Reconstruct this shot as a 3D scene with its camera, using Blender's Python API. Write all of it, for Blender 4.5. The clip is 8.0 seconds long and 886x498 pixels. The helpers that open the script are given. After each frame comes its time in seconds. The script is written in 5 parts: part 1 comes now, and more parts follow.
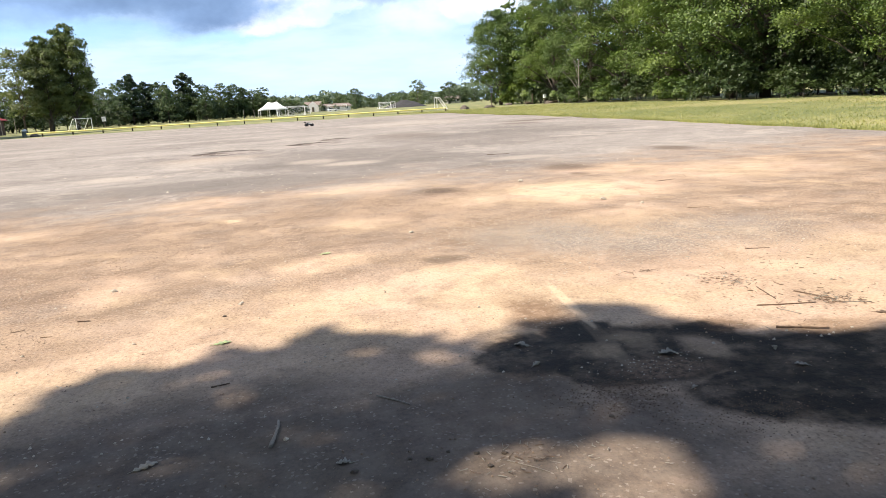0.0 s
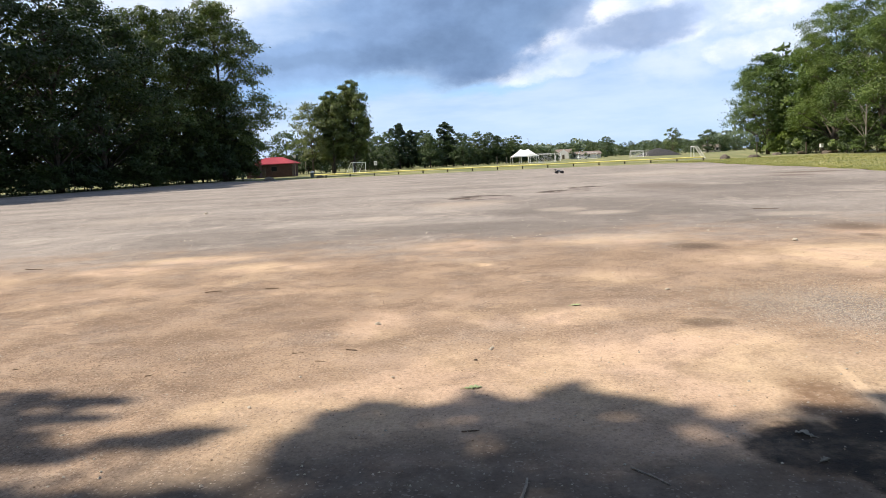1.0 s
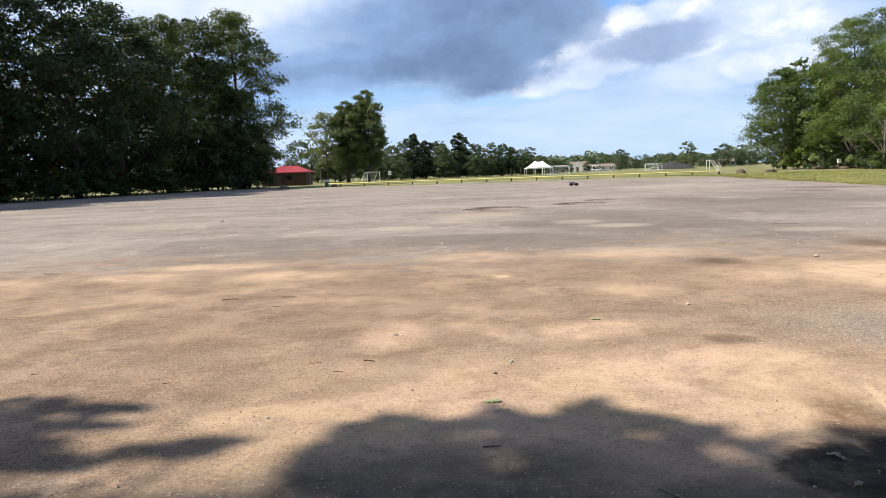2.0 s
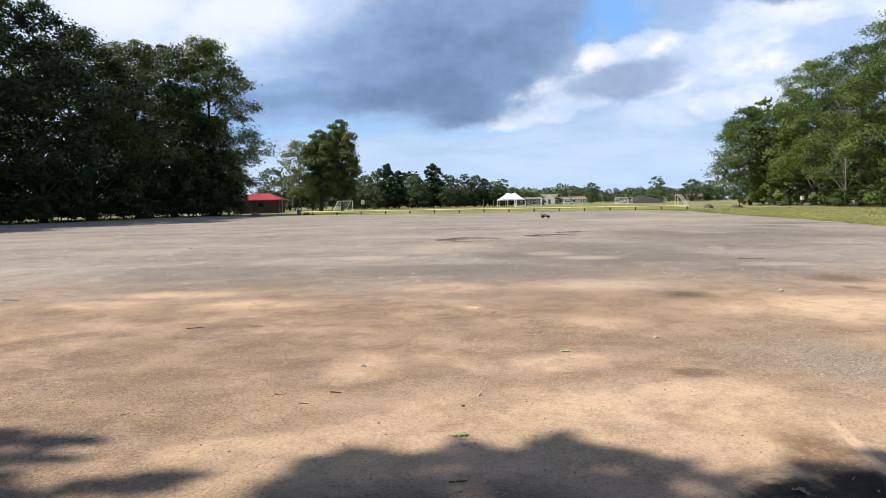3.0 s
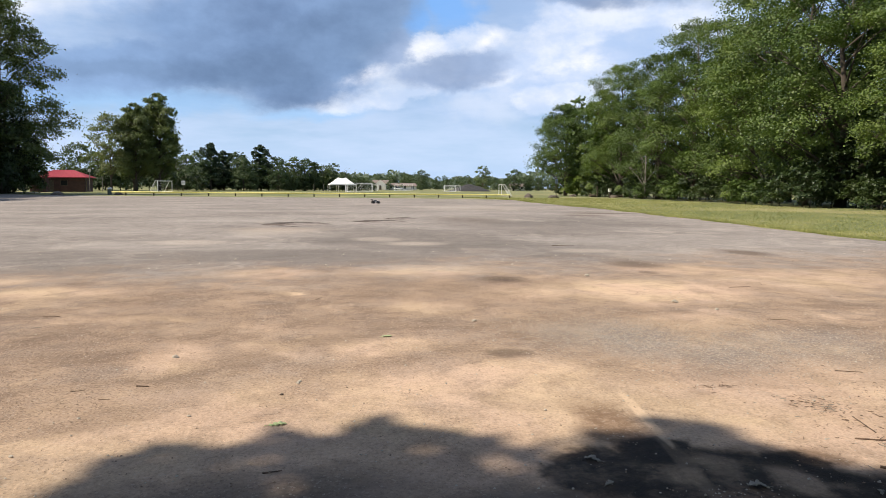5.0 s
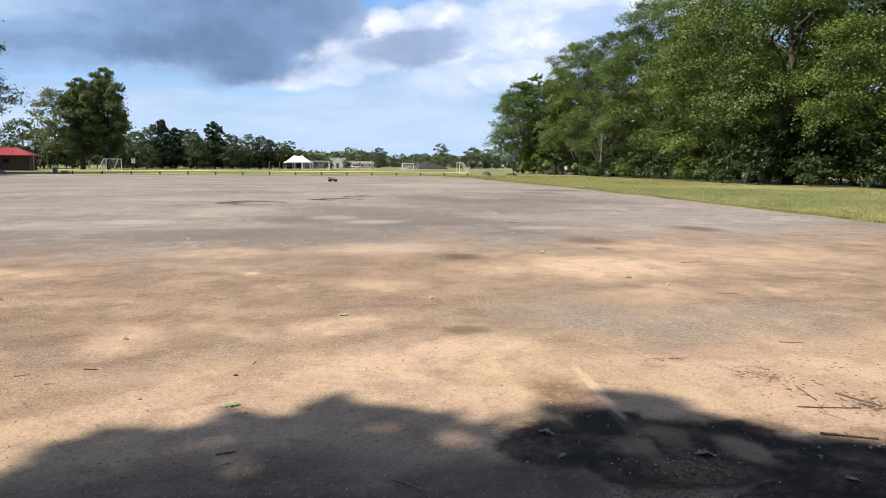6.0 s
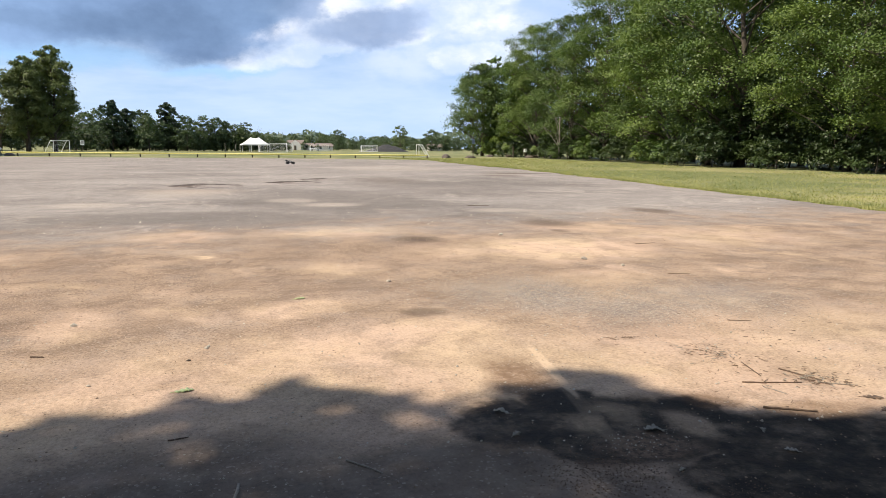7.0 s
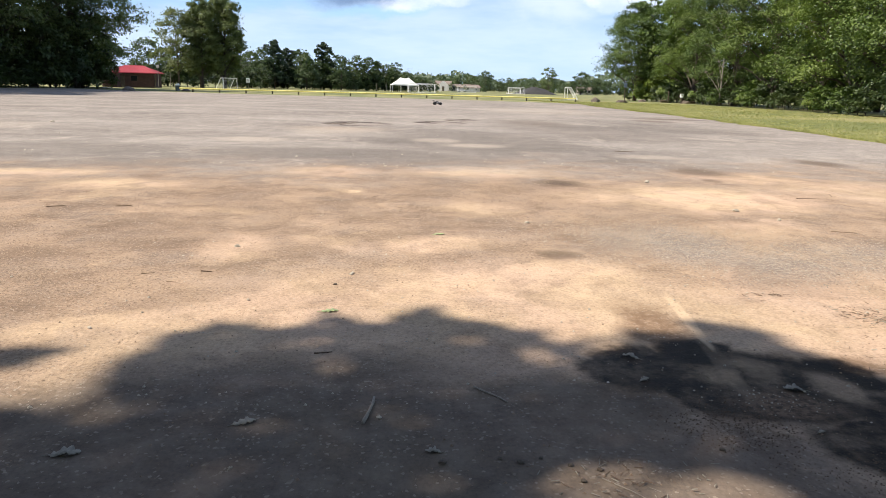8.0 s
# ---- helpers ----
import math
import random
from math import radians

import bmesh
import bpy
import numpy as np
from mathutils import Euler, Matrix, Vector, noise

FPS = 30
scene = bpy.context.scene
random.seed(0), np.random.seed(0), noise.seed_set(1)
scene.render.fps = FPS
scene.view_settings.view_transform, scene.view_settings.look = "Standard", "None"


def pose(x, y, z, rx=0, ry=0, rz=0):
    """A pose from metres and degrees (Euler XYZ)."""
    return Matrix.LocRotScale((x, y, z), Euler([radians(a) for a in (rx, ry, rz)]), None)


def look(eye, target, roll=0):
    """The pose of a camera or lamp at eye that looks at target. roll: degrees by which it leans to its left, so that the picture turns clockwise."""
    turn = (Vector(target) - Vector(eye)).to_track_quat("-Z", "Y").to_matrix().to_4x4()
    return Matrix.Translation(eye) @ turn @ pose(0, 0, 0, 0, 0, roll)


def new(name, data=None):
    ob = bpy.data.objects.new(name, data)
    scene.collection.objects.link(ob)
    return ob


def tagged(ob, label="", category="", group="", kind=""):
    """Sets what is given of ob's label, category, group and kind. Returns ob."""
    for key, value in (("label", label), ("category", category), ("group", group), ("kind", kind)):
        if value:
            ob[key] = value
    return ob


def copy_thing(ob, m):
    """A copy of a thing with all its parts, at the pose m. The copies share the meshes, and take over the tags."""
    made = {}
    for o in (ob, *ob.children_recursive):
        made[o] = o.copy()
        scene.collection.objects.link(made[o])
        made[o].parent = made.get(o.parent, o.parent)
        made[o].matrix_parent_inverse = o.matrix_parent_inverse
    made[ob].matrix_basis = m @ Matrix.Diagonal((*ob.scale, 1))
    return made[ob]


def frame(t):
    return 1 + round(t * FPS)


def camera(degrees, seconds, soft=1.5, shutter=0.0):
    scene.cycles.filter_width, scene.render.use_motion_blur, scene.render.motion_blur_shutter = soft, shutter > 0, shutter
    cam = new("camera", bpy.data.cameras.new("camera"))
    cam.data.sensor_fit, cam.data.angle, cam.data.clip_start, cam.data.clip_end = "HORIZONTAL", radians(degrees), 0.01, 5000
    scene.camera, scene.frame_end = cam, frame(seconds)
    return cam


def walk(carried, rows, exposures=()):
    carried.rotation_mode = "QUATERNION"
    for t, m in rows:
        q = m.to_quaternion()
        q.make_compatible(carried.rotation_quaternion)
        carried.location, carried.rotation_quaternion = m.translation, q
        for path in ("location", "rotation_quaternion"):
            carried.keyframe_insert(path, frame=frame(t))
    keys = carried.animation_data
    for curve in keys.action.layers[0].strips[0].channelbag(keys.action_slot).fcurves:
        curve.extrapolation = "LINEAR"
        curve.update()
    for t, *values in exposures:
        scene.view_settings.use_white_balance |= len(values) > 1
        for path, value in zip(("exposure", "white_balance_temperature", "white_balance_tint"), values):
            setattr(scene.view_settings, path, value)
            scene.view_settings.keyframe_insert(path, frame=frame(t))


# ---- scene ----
cam = camera(65.3, 8.0, soft=0.7)
PATH = [
    (0, (0.095, -0.263, 1.479), (0.584, 1.631, 1.061), -3.4),
    (0.2, (0.113, -0.256, 1.494), (0.413, 1.691, 1.148), -3.3),
    (0.5, (0.117, -0.242, 1.511), (0.163, 1.739, 1.242), -2.9),
    (1, (0.003, -0.143, 1.507), (-0.183, 1.832, 1.257), -2.7),
    (1.2, (-0.033, -0.118, 1.507), (-0.251, 1.853, 1.252), -2.5),
    (2.5, (-0.066, -0.095, 1.511), (-0.271, 1.887, 1.336), -1.4),
    (3, (-0.044, -0.078, 1.511), (-0.184, 1.912, 1.377), -1.0),
    (3.5, (-0.02, -0.081, 1.52), (-0.018, 1.916, 1.403), -0.3),
    (4, (0.006, -0.084, 1.523), (0.169, 1.905, 1.399), 0.4),
    (4.5, (0.019, -0.087, 1.521), (0.295, 1.888, 1.375), 0.6),
    (6, (0.053, -0.07, 1.512), (0.514, 1.861, 1.272), 0.5),
    (6.5, (0.074, -0.07, 1.51), (0.616, 1.838, 1.251), 0.6),
    (7, (0.083, -0.084, 1.509), (0.654, 1.811, 1.221), 0.6),
    (7.5, (0.072, -0.112, 1.502), (0.554, 1.797, 1.15), 0.9),
    (8, (0.093, -0.152, 1.482), (0.266, 1.788, 1.028), 1.6),
]
walk(cam, [(t, look(eye, target, roll)) for t, eye, target, roll in PATH], [(0.0, 0.75, 6900, 10), (0.5, 0.48, 6900, 10), (1.0, 0.36, 6900, 10), (3.0, 0.22, 6900, 10), (4.0, 0.1, 6900, 10), (4.5, 0.14, 6900, 10), (6.0, 0.24, 6900, 10), (7.0, 0.33, 6900, 10), (7.5, 0.36, 6900, 10), (8.0, 0.48, 6900, 10)])

# ---------------------------------------------------------------- light
SUN_AZ, SUN_EL = radians(-100), radians(48)
TO_SUN = Vector((math.cos(SUN_EL) * math.sin(SUN_AZ), math.cos(SUN_EL) * math.cos(SUN_AZ), math.sin(SUN_EL)))
sun = new("sun", bpy.data.lights.new("sun", "SUN"))
sun.data.energy, sun.data.angle, sun.data.color = 5.0, radians(0.6), (1.0, 0.93, 0.82)
sun.matrix_world = look(TO_SUN * 60, (0, 0, 0))


# ---------------------------------------------------------------- node helpers
def put(t, socket, value):
    if isinstance(value, bpy.types.NodeSocket):
        t.links.new(value, socket)
    else:
        if socket.type == "RGBA" and len(value) == 3:
            value = (*value, 1)
        socket.default_value = value


def calc(t, op, a, b=0.0, c=0.0, clamp=False):
    n = t.nodes.new("ShaderNodeMath")
    n.operation, n.use_clamp = op, clamp
    for i, v in enumerate((a, b, c)):
        put(t, n.inputs[i], v)
    return n.outputs[0]


def vcalc(t, op, a, b):
    n = t.nodes.new("ShaderNodeVectorMath")
    n.operation = op
    put(t, n.inputs[0], a)
    put(t, n.inputs[1], b)
    return n.outputs[0]


def grain(t, vec, scale, detail=4.0, rough=0.55, warp=0.0, colour=False):
    n = t.nodes.new("ShaderNodeTexNoise")
    put(t, n.inputs["Vector"], vec)
    n.inputs["Scale"].default_value, n.inputs["Detail"].default_value = scale, detail
    n.inputs["Roughness"].default_value, n.inputs["Distortion"].default_value = rough, warp
    return n.outputs["Color" if colour else 0]


def cells(t, vec, scale, feature="F1"):
    n = t.nodes.new("ShaderNodeTexVoronoi")
    n.feature = feature
    put(t, n.inputs["Vector"], vec)
    n.inputs["Scale"].default_value = scale
    return n.outputs


def mapped(t, v, a, b, c=0.0, d=1.0, smooth=True):
    n = t.nodes.new("ShaderNodeMapRange")
    n.interpolation_type = "SMOOTHSTEP" if smooth else "LINEAR"
    for i, x in enumerate((v, a, b, c, d)):
        put(t, n.inputs[i], x)
    return n.outputs[0]


def blend(t, f, a, b, how="MIX"):
    n = t.nodes.new("ShaderNodeMix")
    n.data_type, n.blend_type = "RGBA", how
    put(t, n.inputs[0], f)
    put(t, n.inputs[6], a)
    put(t, n.inputs[7], b)
    return n.outputs[2]


def stretched(t, vec, loc=(0, 0, 0), rot=0.0, scale=(1, 1, 1), kind="TEXTURE"):
    n = t.nodes.new("ShaderNodeMapping")
    n.vector_type = kind
    put(t, n.inputs["Vector"], vec)
    n.inputs["Location"].default_value = loc
    n.inputs["Rotation"].default_value = (0, 0, radians(rot))
    n.inputs["Scale"].default_value = scale
    return n.outputs[0]


def plan_of(t, vec):
    """The x and y of a vector."""
    n = t.nodes.new("ShaderNodeSeparateXYZ")
    put(t, n.inputs[0], vec)
    return n.outputs[0], n.outputs[1]


def spot(t, xy, x, y, rx, ry, rot=0.0, soft=0.6):
    """1 inside an ellipse of the plan, falling to 0 at its edge."""
    ca, sa = math.cos(radians(rot)), math.sin(radians(rot))
    u = calc(t, "MULTIPLY_ADD", xy[0], ca / rx, -(x * ca + y * sa) / rx)
    v = calc(t, "MULTIPLY_ADD", xy[0], -sa / ry, (x * sa - y * ca) / ry)
    if abs(sa) > 1e-6:
        u = calc(t, "MULTIPLY_ADD", xy[1], sa / rx, u)
    v = calc(t, "MULTIPLY_ADD", xy[1], ca / ry, v)
    r = calc(t, "SQRT", calc(t, "MULTIPLY_ADD", u, u, calc(t, "MULTIPLY", v, v)))
    return mapped(t, r, 1.0, 1.0 - soft)


def relief(t, height, strength, distance):
    n = t.nodes.new("ShaderNodeBump")
    n.inputs["Strength"].default_value, n.inputs["Distance"].default_value = strength, distance
    put(t, n.inputs["Height"], height)
    return n.outputs[0]


def material(name, rough=0.8, metal=0.0):
    m = bpy.data.materials.new(name)
    m.use_nodes = True
    b = m.node_tree.nodes["Principled BSDF"]
    b.inputs["Roughness"].default_value, b.inputs["Metallic"].default_value = rough, metal
    return m, m.node_tree, b


def place_of(t):
    return t.nodes.new("ShaderNodeTexCoord").outputs["Object"]


def per_object(t):
    return t.nodes.new("ShaderNodeObjectInfo").outputs["Random"]


def flat_vec(t, vec):
    return vcalc(t, "MULTIPLY", vec, (1, 1, 0))


# ---------------------------------------------------------------- sky
world = bpy.data.worlds.new("sky")
scene.world = world
world.use_nodes = True
w = world.node_tree
sky = w.nodes.new("ShaderNodeTexSky")
sky.sky_type, sky.sun_disc = "NISHITA", False
sky.sun_elevation, sky.sun_rotation = SUN_EL, SUN_AZ % (2 * math.pi)
sky.air_density, sky.dust_density, sky.ozone_density = 1.0, 0.6, 1.6
way = w.nodes.new("ShaderNodeTexCoord").outputs["Generated"]
axes = w.nodes.new("ShaderNodeSeparateXYZ")
put(w, axes.inputs[0], way)
turn = calc(w, "ARCTAN2", axes.outputs[0], axes.outputs[1])
rise = calc(w, "ARCSINE", axes.outputs[2])
polar = w.nodes.new("ShaderNodeCombineXYZ")
put(w, polar.inputs[0], turn)
put(w, polar.inputs[1], rise)
c = polar.outputs[0]
wide = stretched(w, c, scale=(1.0, 1.5, 1), kind="POINT")
puff = vcalc(w, "SUBTRACT", grain(w, wide, 8.0, 9, 0.62, colour=True), (0.5, 0.5, 0.5))
big = vcalc(w, "SUBTRACT", grain(w, wide, 2.6, 3, 0.5, colour=True), (0.5, 0.5, 0.5))
cw = vcalc(w, "ADD", c, vcalc(w, "ADD", vcalc(w, "MULTIPLY", puff, (0.13, 0.075, 0)), vcalc(w, "MULTIPLY", big, (0.08, 0.04, 0))))


cloud_plan = plan_of(w, cw)
fine_plan = plan_of(w, vcalc(w, "ADD", c, vcalc(w, "MULTIPLY", puff, (0.06, 0.04, 0))))


def cloud(spots, soft=0.45, plan=cloud_plan):
    total = None
    for s in spots:
        m = spot(w, plan, *s, soft=soft)
        total = m if total is None else calc(w, "MAXIMUM", total, m)
    return total


high = mapped(w, rise, 0.30, 0.75)
broken = mapped(w, grain(w, stretched(w, c, scale=(1.0, 1.8, 1), kind="POINT"), 3.2, 6, 0.6), 0.42, 0.62)
veil = calc(w, "MULTIPLY", mapped(w, grain(w, stretched(w, c, scale=(1.0, 5.0, 1), kind="POINT"), 3.0, 5, 0.6), 0.32, 0.62), mapped(w, rise, 0.42, 0.03, 0.2, 0.8))
pale = cloud([(-0.52, 0.27, 0.34, 0.20), (0.45, 0.26, 0.34, 0.12), (-0.12, 0.31, 0.38, 0.16, 8), (0.32, 0.16, 0.30, 0.075, 12)], 0.7)
crisp = cloud([(0.085, 0.145, 0.13, 0.036, 16), (0.17, 0.185, 0.11, 0.038, 14), (0.30, 0.19, 0.14, 0.034, 10), (0.35, 0.125, 0.08, 0.028, 0), (0.44, 0.24, 0.16, 0.04, 5)], 0.28)
dark = cloud([(-0.07, 0.22, 0.26, 0.115, 16), (0.02, 0.31, 0.25, 0.13, 25), (-0.23, 0.148, 0.20, 0.05, 6), (0.06, 0.33, 0.18, 0.09, 30), (-0.03, 0.15, 0.13, 0.055, 10)], 0.5)
dark_small = cloud([(0.18, 0.168, 0.11, 0.032, 8), (0.40, 0.275, 0.24, 0.04, -4), (0.10, 0.19, 0.05, 0.03, 20)], 0.5)
core = cloud([(0.02, 0.20, 0.17, 0.07, 28), (-0.10, 0.155, 0.16, 0.032, 8), (-0.25, 0.142, 0.14, 0.022, 2)], 0.6)
clear = cloud([(-0.26, 0.106, 0.26, 0.022, 0), (-0.02, 0.098, 0.12, 0.016, 4), (-0.42, 0.15, 0.08, 0.03, 10)], 0.7)
sunny = cloud([(0.237, 0.207, 0.034, 0.017, 20), (0.155, 0.197, 0.045, 0.018, 16), (0.32, 0.128, 0.05, 0.017, 8), (0.36, 0.165, 0.10, 0.022, 10), (-0.36, 0.215, 0.03, 0.016, 0), (0.06, 0.155, 0.05, 0.014, 20)], 0.95, fine_plan)
gap = cloud([(0.19, 0.265, 0.06, 0.075, 30), (0.14, 0.235, 0.04, 0.03, 40)], 0.7)
shade_in = mapped(w, grain(w, wide, 3.2, 8, 0.6), 0.30, 0.70)
SKY = 0.085
blue = blend(w, 1.0, sky.outputs[0], (SKY, SKY, SKY * 1.05, 1), "MULTIPLY")
blue = blend(w, mapped(w, rise, 0.75, 0.30, 0.0, 0.45), blue, (0.27, 0.50, 0.90))
blue = blend(w, mapped(w, rise, 0.17, -0.02, 0.0, 0.7), blue, (0.47, 0.69, 1.05))
lump = mapped(w, grain(w, wide, 9.0, 8, 0.62), 0.38, 0.64)
white = blend(w, lump, (0.46, 0.62, 0.95), (0.70, 0.80, 1.02))
rgb = blend(w, calc(w, "MULTIPLY", veil, 0.65), blue, (0.62, 0.75, 1.03))
rgb = blend(w, calc(w, "MULTIPLY", calc(w, "MULTIPLY", broken, high), 0.35), rgb, (0.40, 0.48, 0.60))
rgb = blend(w, calc(w, "MULTIPLY", pale, 0.6), rgb, white)
glare = cloud([(-0.50, 0.30, 0.22, 0.13), (-0.34, 0.26, 0.16, 0.07, 20)], 0.8)
rgb = blend(w, calc(w, "MULTIPLY", glare, 0.75), rgb, (0.84, 0.90, 1.02))
rgb = blend(w, calc(w, "MULTIPLY", gap, 0.8), rgb, (0.18, 0.44, 0.95))
rgb = blend(w, calc(w, "MULTIPLY", clear, 0.6), rgb, (0.31, 0.57, 0.95))
rgb = blend(w, calc(w, "MULTIPLY", crisp, 0.58), rgb, blend(w, lump, (0.60, 0.72, 0.97), (0.88, 0.93, 1.04)))
tint = blend(w, shade_in, (0.115, 0.195, 0.37), (0.27, 0.43, 0.74))
rgb = blend(w, calc(w, "MULTIPLY", dark, 0.94), rgb, tint)
rgb = blend(w, calc(w, "MULTIPLY", dark_small, 0.85), rgb, blend(w, shade_in, (0.17, 0.26, 0.46), (0.36, 0.49, 0.76)))
rgb = blend(w, calc(w, "MULTIPLY", core, 0.6), rgb, blend(w, shade_in, (0.105, 0.175, 0.32), (0.20, 0.32, 0.55)))
rgb = blend(w, calc(w, "MULTIPLY", sunny, mapped(w, grain(w, wide, 16.0, 8, 0.66), 0.36, 0.6, 0.25, 0.85)), rgb, blend(w, lump, (0.72, 0.80, 1.0), (0.98, 1.0, 1.06)))
rgb = blend(w, mapped(w, rise, 0.0, -0.05), rgb, (0.12, 0.13, 0.09))
put(w, w.nodes["Background"].inputs[0], rgb)
w.nodes["Background"].inputs[1].default_value = 1.0


# ---------------------------------------------------------------- materials
SAND_NEAR = ((-1.26, 6.2, 0.36, 0.66, 0.6), (-0.47, 6.39, 0.48, 0.51, 0.5), (0.6, 6.37, 0.69, 0.46, 0.75), (-0.73, 4.83, 0.69, 0.41, 0.55), (1.58, 5.18, 0.86, 0.8, 0.85), (0.67, 4.92, 0.65, 0.84, 0.85), (1.24, 8.56, 0.53, 0.74, 0.7), (4.17, 7.2, 0.83, 0.6, 0.5), (-1.58, 4.14, 0.6, 0.4, 0.7), (-0.54, 4.28, 0.5, 0.3, 0.75), (1.56, 4.16, 0.32, 0.5, 0.75), (2.9, 4.2, 0.7, 0.7, 0.6), (2.55, 3.75, 0.3, 0.4, 0.7), (4.2, 4.2, 0.9, 1.3, 0.55))
SAND_FAR = ((1.77, 12.19, 1.4, 0.91, 0.6), (2.87, 9.47, 1.01, 0.83, 0.65), (4.89, 9.56, 1.71, 1.48, 0.9), (6.62, 12.0, 1.17, 1.0, 0.55), (8.2, 10.4, 2.2, 1.6, 0.6), (-0.45, 9.8, 0.26, 0.27, 0.95), (-0.96, 12.21, 0.91, 0.82, 0.5), (-3.76, 10.19, 0.94, 0.61, 0.75), (-6.08, 10.26, 0.95, 0.61, 0.7), (-5.44, 11.44, 1.25, 0.48, 0.7), (-5.05, 8.36, 0.85, 0.5, 0.45), (-2.05, 8.05, 0.81, 0.34, 0.45), (-8.5, 9.6, 1.6, 0.7, 0.5))
DIRT_SPOTS = ((-2.97, 5.73, 0.63, 0.58, 0.6), (-2.18, 4.6, 0.39, 0.51, 0.65), (-2.21, 6.85, 0.8, 1.05, 0.6), (-0.69, 6.03, 0.25, 0.46, 0.6), (-1.87, 9.16, 0.68, 1.14, 0.5), (2.14, 10.11, 0.74, 1.62, 0.5), (0.8, 10.17, 0.75, 1.72, 0.5), (0.71, 7.53, 1.06, 0.57, 0.5), (2.02, 7.02, 0.35, 0.58, 0.75), (3.33, 7.93, 0.98, 0.61, 0.5), (-3.99, 6.84, 0.63, 0.76, 0.45), (-1.45, 4.64, 0.35, 0.39, 0.35))
GRAVEL_SPOTS = ((3.17, 6.49, 0.64, 1.11, 0.85), (3.7, 5.7, 0.6, 0.7, 0.6), (2.6, 6.7, 0.44, 0.68, 0.45), (4.8, 6.0, 1.2, 0.9, 0.5))
SMUDGES = ((3.01, 11.0, 0.34, 0.42, 0.85), (1.71, 5.97, 0.22, 0.19, 0.75), (6.28, 12.96, 0.53, 0.72, 0.65), (6.98, 31.8, 1.5, 3.0, 0.4), (5.91, 11.69, 0.17, 0.25, 0.65), (0.36, 6.77, 0.34, 0.21, 0.3), (17.0, 40.6, 2.2, 1.2, 0.7), (14.8, 37.1, 1.2, 1.5, 0.5), (10.2, 15.2, 0.5, 0.8, 0.7))
BANDS = ((-0.79, 14.9, 4.0, 2.2, 0.55), (-5.5, 12.7, 2.1, 1.1, 0.5), (2.7, 19.7, 3.5, 4.7, 0.5), (5.6, 15.3, 1.8, 1.6, 0.4), (7.9, 26.2, 4.1, 5.4, 0.45), (-6.3, 15.7, 2.6, 2.0, 0.35), (12.4, 29.8, 3.75, 4.2, 0.4))
PALE = ((-3.5, 19.0, 1.1, 0.8, 0.6), (-1.6, 23.5, 1.55, 1.8, 0.5), (-12.3, 22.5, 2.1, 2.2, 0.4), (2.5, 18.3, 0.9, 0.7, 0.6), (6.4, 16.0, 0.9, 0.6, 0.5), (11.2, 51.0, 4.9, 7.2, 0.4), (1.6, 19.9, 0.8, 0.9, 0.5))
WET = ((1.5, 3.34, 0.28, 0.33, -15), (1.92, 3.45, 0.26, 0.32, -15), (2.14, 3.1, 0.42, 0.45, -15), (2.56, 3.1, 0.22, 0.34, -15), (2.66, 2.74, 0.32, 0.42, -15), (2.95, 2.6, 0.4, 0.46, -15), (3.35, 2.5, 0.45, 0.42, -15), (2.42, 2.38, 0.4, 0.3, -15), (2.8, 2.2, 0.5, 0.36, -15), (1.8, 2.92, 0.27, 0.25, -15), (3.5, 2.0, 0.7, 0.5, -15))


def spots_of(t, xy, rows, soft=0.7, wide=1.3):
    """The strongest of several soft ellipses, each with its own weight."""
    total = None
    for x, y, rx, ry, a in rows:
        s = calc(t, "MULTIPLY", spot(t, xy, x, y, rx * wide, ry * wide, 0, soft), a)
        total = s if total is None else calc(t, "MAXIMUM", total, s)
    return total


